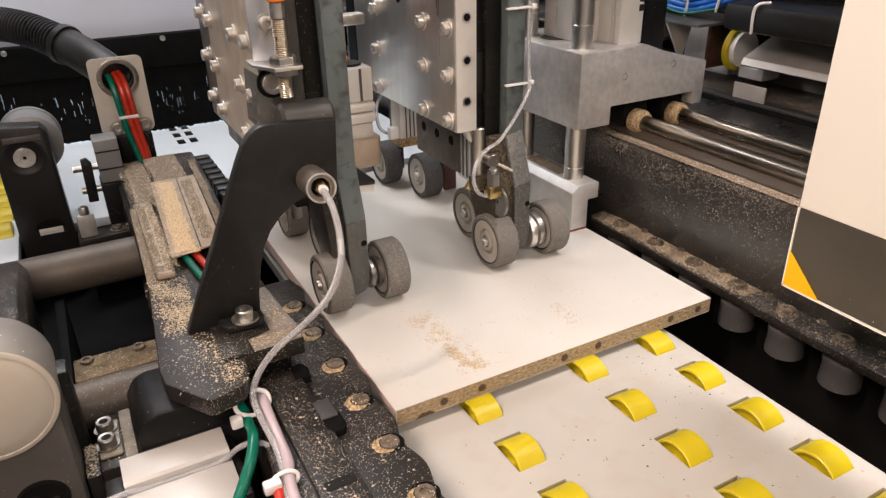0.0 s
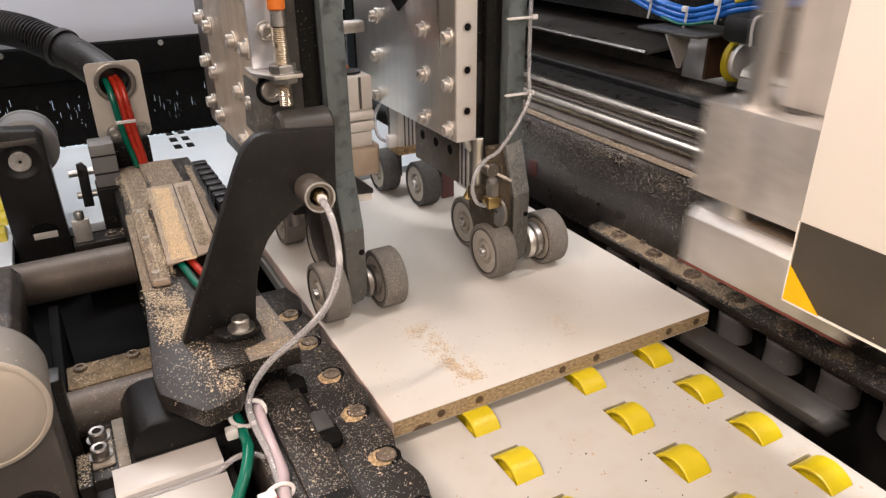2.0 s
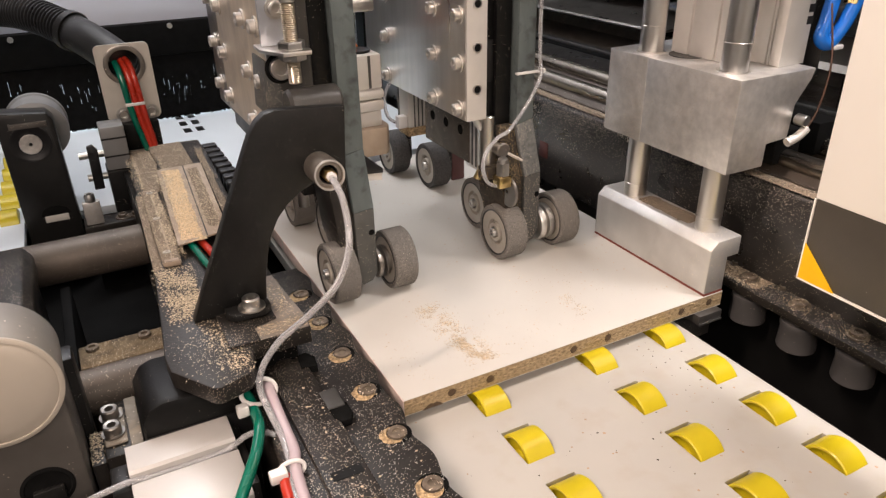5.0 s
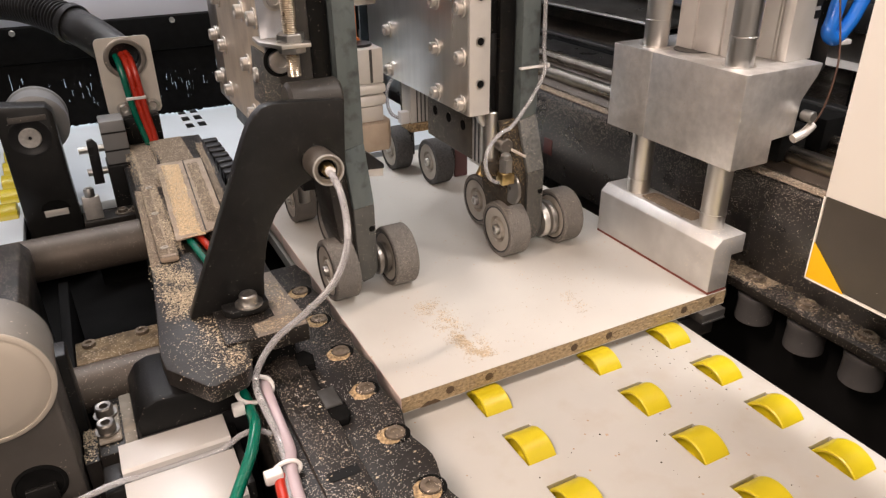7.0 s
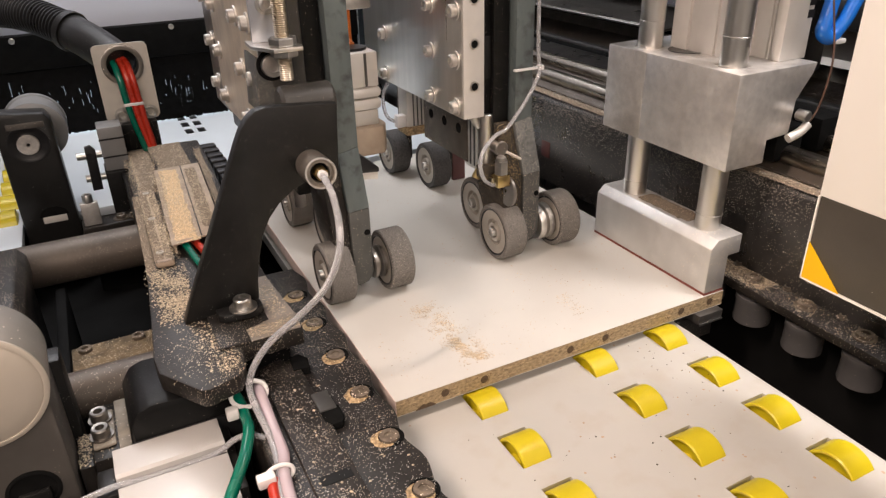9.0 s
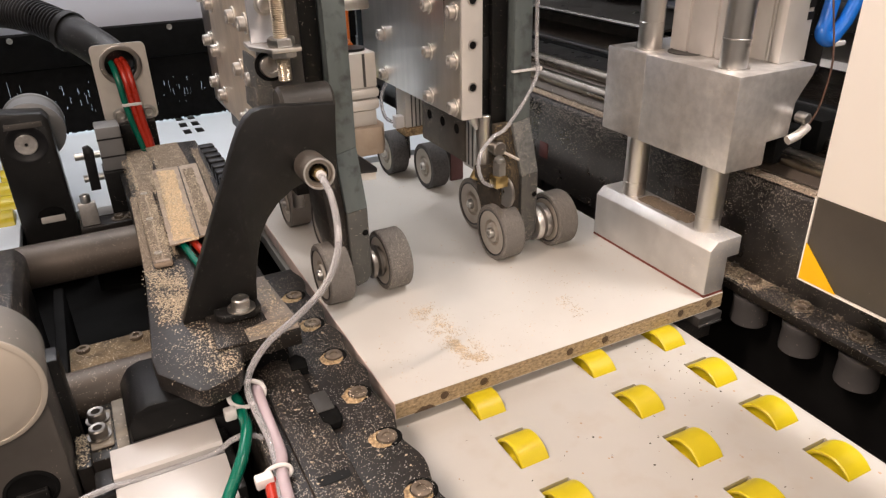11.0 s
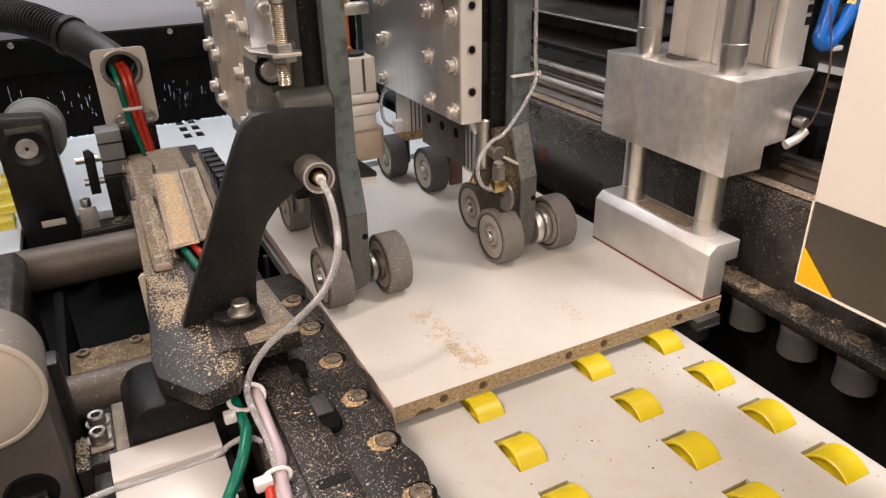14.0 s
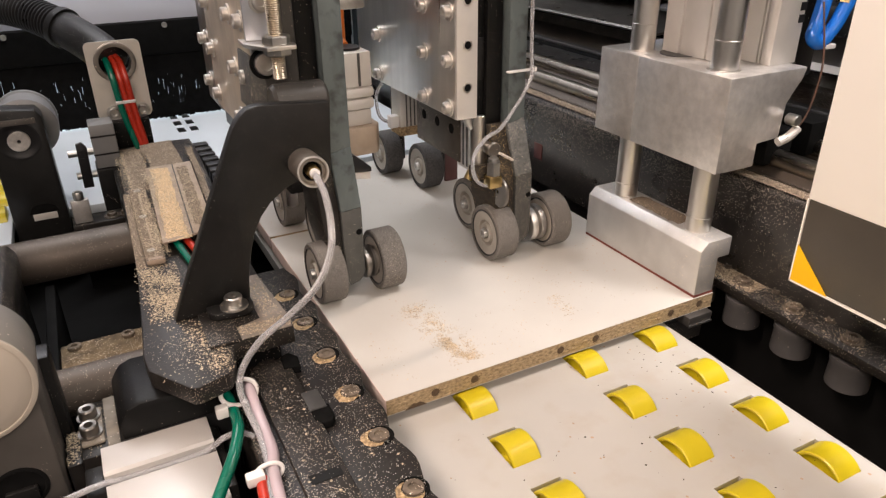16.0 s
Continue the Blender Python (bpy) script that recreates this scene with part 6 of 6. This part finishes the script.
mound(0.0455, 0.0760, 0.744, 1.000, 0.9998, 0.0009, 3, b, 0.014)
tagged(new("sawdust", mesh_data("sawdust", b, CAKE)), "heaps of caked tan sawdust along the cable duct", "sawdust", kind="stuff")
b = bm_new()
mound(0.0132, 0.0235, 0.718, 0.955, 0.9850, 0.0009, 31, b, 0.0085)
mound(0.0242, 0.0345, 0.722, 0.950, 0.9924, 0.0007, 32, b, 0.006)
mound(0.0340, 0.0428, 0.722, 0.950, 0.9924, 0.0006, 4, b, 0.006)
mound(0.0800, 0.1005, 0.765, 0.995, 0.9998, 0.0005, 14, b, 0.013)
mound(0.0270, 0.0660, 0.950, 1.165, 0.9848, 0.0009, 5, b, 0.004)
mound(0.1085, 0.1185, 0.80, 1.11, 0.9899, 0.0008, 6, b, 0.0185)
mound(0.0640, 0.1120, 1.012, 1.150, 0.9905, 0.0007, 9, b)
tagged(new("sawdust", mesh_data("sawdust", b, CAKE_DARK)), "thin greyish sawdust over the black plate", "sawdust", kind="stuff")
b = bm_new()
mound(0.6410, 0.6585, 0.05, 1.60, 1.0466, 0.0016, 15, b)
mound(0.6075, 0.6500, 0.430, 0.705, 0.9316, 0.0009, 16, b)
tagged(new("sawdust", mesh_data("sawdust", b, CAKE_DARK)), "caked sawdust along the beam's edge and bolted strip", "sawdust", kind="stuff")
flakes("sawdust", CHIPS, "tan sawdust heaped round the bolts of the black strip", [(0.607, 0.650, 0.43, 0.715, 0.9326, 9000)] +
       [(0.606, 0.647, 0.640 - 0.0675 * k, 0.692 - 0.0675 * k, 0.9324, 1500 if k < 4 else 260) for k in range(9)], 7, (0.0004, 0.0013))
flakes("sawdust", FINE_DUST, "fine pale sawdust on the black fence", [(0.064, 0.080, 0.24, 0.52, 0.9396, 700), (0.084, 0.116, 0.20, 0.535, 0.9472, 2400), (0.120, 0.168, 0.20, 0.73, 0.9402, 4600), (0.607, 0.648, -0.1, 0.70, 0.9322, 9000)], 2, (0.0002, 0.00065))
flakes("sawdust", CHIPS, "coarse tan chips strewn over the black plate and fence", [(0.008, 0.050, 0.600, 0.730, 0.985, 520), (0.036, 0.066, 0.498, 0.600, 0.985, 150), (0.084, 0.116, 0.20, 0.535, 0.9472, 110), (0.120, 0.168, 0.20, 0.73, 0.9402, 160), (0.036, 0.049, 0.725, 0.950, 0.9926, 900)], 12, (0.0008, 0.0018))
flakes("sawdust", CHIPS_PALE, "sawdust along the guide rails", [(0.644, 0.660, 0.0, 1.6, 1.0475, 14000), (0.686, 0.694, 0.0, 1.6, 1.0491, 2500), (0.716, 0.728, 0.0, 1.6, 1.0491, 2500), (0.934, 1.034, 0.3, 1.10, 1.0555, 26000)], 3, (0.0004, 0.0011))
flakes("sawdust", GOLD_DUST, "dark brown specks on the white roller table", [(0.30, 0.515, 0.15, 0.46, 0.9002, 90), (0.440, 0.515, 0.36, 0.47, 0.9002, 70), (0.20, 0.40, 0.30, 0.44, 0.9002, 40)], 6, (0.0004, 0.0013))
rnd = random.Random(33)
v, f = [], []
for _ in range(30000):
    y, drop = rnd.uniform(0.1, 1.5), min(0.10, rnd.expovariate(1 / 0.017))
    if noise.noise((y * 9, drop * 40, 5)) < rnd.uniform(-0.5, 0.5):
        continue
    z, r, i = 1.0465 - drop, rnd.uniform(0.0002, 0.0007), len(v)
    x = 0.6398 + max(0.0, z - 1.034) * 0.375 + max(0.0, z - 1.042) * 1.0
    v += [(x, y - r, z), (x, y + r * 0.6, z + r), (x, y + r, z - r * 0.7), (x - 0.0006, y, z + 0.0002)]
    f += [(i, i + 1, i + 3), (i + 1, i + 2, i + 3), (i + 2, i, i + 3)]
me = bpy.data.meshes.new("sawdust")
me.from_pydata(v, [], f)
me.materials.append(CHIPS_PALE)
tagged(new("sawdust", me), "fine sawdust clinging to the black beam's side", "sawdust", kind="stuff")
rnd = random.Random(21)
v, f = [], []
for cx0, cy0, cx1, cy1, wd, n in ((0.272, 0.607, 0.280, 0.483, 0.018, 4300), (0.2775, 0.530, 0.281, 0.486, 0.013, 2600), (0.420, 0.549, 0.417, 0.504, 0.012, 380), (0.40, 0.62, 0.52, 0.50, 0.05, 160), (0.21, 0.56, 0.22, 0.48, 0.02, 90), (0.35, 0.56, 0.33, 0.48, 0.08, 200)):
    for _ in range(n):
        s = rnd.random()
        x, y = cx0 + (cx1 - cx0) * s + rnd.gauss(0, wd / 2.2), cy0 + (cy1 - cy0) * s
        if noise.noise((x * 90, y * 90, 3)) < rnd.uniform(-0.4, 0.4):
            continue
        r, a = rnd.uniform(0.0003, 0.0009), rnd.uniform(0, 6.3)
        i = len(v)
        v += [(x + r * math.cos(a + q), y + r * math.sin(a + q), 0.9283) for q in (0, 2.1, 4.2)] + [(x, y, 0.9283 + r * 0.6)]
        f += [(i, i + 1, i + 3), (i + 1, i + 2, i + 3), (i + 2, i, i + 3)]
me = bpy.data.meshes.new("sawdust")
me.from_pydata(v, [], f)
me.materials.append(CHIPS)
DUST_ON_BOARD = tagged(new("sawdust", me), "streaks of tan sawdust on the white panel", "sawdust", kind="stuff")


# ---- what moves ----
def motions():
    # small shifts of the panel along the rails, with the clamp that holds it
    shift = [(0.0, -0.0035), (6.55, -0.0035), (6.85, 0.0), (9.3, 0.0), (9.7, -0.003), (14.6, -0.0028), (14.85, 0.0002), (16.0, 0.0004)]
    bx, by, bz = BOARD.location
    walk(BOARD, [(t, pose(bx, by + d, bz)) for t, d in shift])
    walk(DUST_ON_BOARD, [(t, pose(0, d, 0)) for t, d in shift])
    # far clamp lets go and leaves along the rails
    fx, fy, fz = GRIP_FAR.location
    run = [(0.0, 0.0), (0.55, 0.0), (0.6, 0.006), (0.7, 0.033), (0.8, 0.118), (0.9, 0.214), (1.0, 0.315), (1.1, 0.42), (1.3, 0.63), (1.5, 0.84), (1.8, 1.12), (2.2, 1.25), (16.0, 1.25)]
    walk(GRIP_FAR, [(t, pose(fx, fy + d, fz)) for t, d in run])
    walk(FOOT_FAR, [(t, pose(0, 0, d)) for t, d in ((0.0, 0.0), (0.33, 0.0), (0.42, 0.030), (0.5, 0.059), (16.0, 0.059))])
    # near clamp comes in from behind the cover and grips
    nx, ny, nz = GRIP_NEAR.location
    come = [(0.0, -0.66), (1.5, -0.66), (1.7, -0.50), (1.8, -0.39), (1.9, -0.280), (2.0, -0.170), (2.1, -0.068), (2.2, -0.006), (2.3, -0.0035), (6.55, -0.0038), (6.85, -0.0006), (9.3, 0.0), (9.7, -0.0026), (14.6, -0.0028), (14.85, 0.0), (16.0, 0.0004)]
    walk(GRIP_NEAR, [(t, pose(nx, ny + d, nz)) for t, d in come])
    walk(FOOT_NEAR, [(t, pose(0, 0, d)) for t, d in ((0.0, 0.059), (2.30, 0.059), (2.40, 0.035), (2.48, 0.0), (16.0, 0.0))])
    # router carriage rises in the well, then runs under the panel
    cx, cy, cz = CUTTER.location
    walk(CUTTER, [(t, pose(cx + a, cy + c, cz + d)) for t, a, c, d in ((0.0, 0.018, 0, -0.16), (12.35, 0.018, 0, -0.16), (12.55, 0.018, 0, -0.032), (12.8, 0.0175, 0, -0.023), (13.4, 0.0165, 0, -0.018), (13.7, 0.0170, 0, -0.016), (14.0, 0.015, 0, -0.006), (14.4, 0.011, 0, 0.002), (14.6, 0.0105, 0, 0.002), (14.8, 0.012, 0, 0.002), (15.1, 0.036, 0, 0.001), (15.5, 0.060, 0, 0.0), (16.0, 0.078, 0, 0.0))])
    for k, bit in enumerate(BITS):
        t0 = 14.55 + 0.14 * k
        walk(bit, [(0.0, pose(0, 0, 0)), (t0, pose(0, 0, 0)), (t0 + 0.12, pose(0, 0, -0.05)), (16.0, pose(0, 0, -0.10))])


motions()
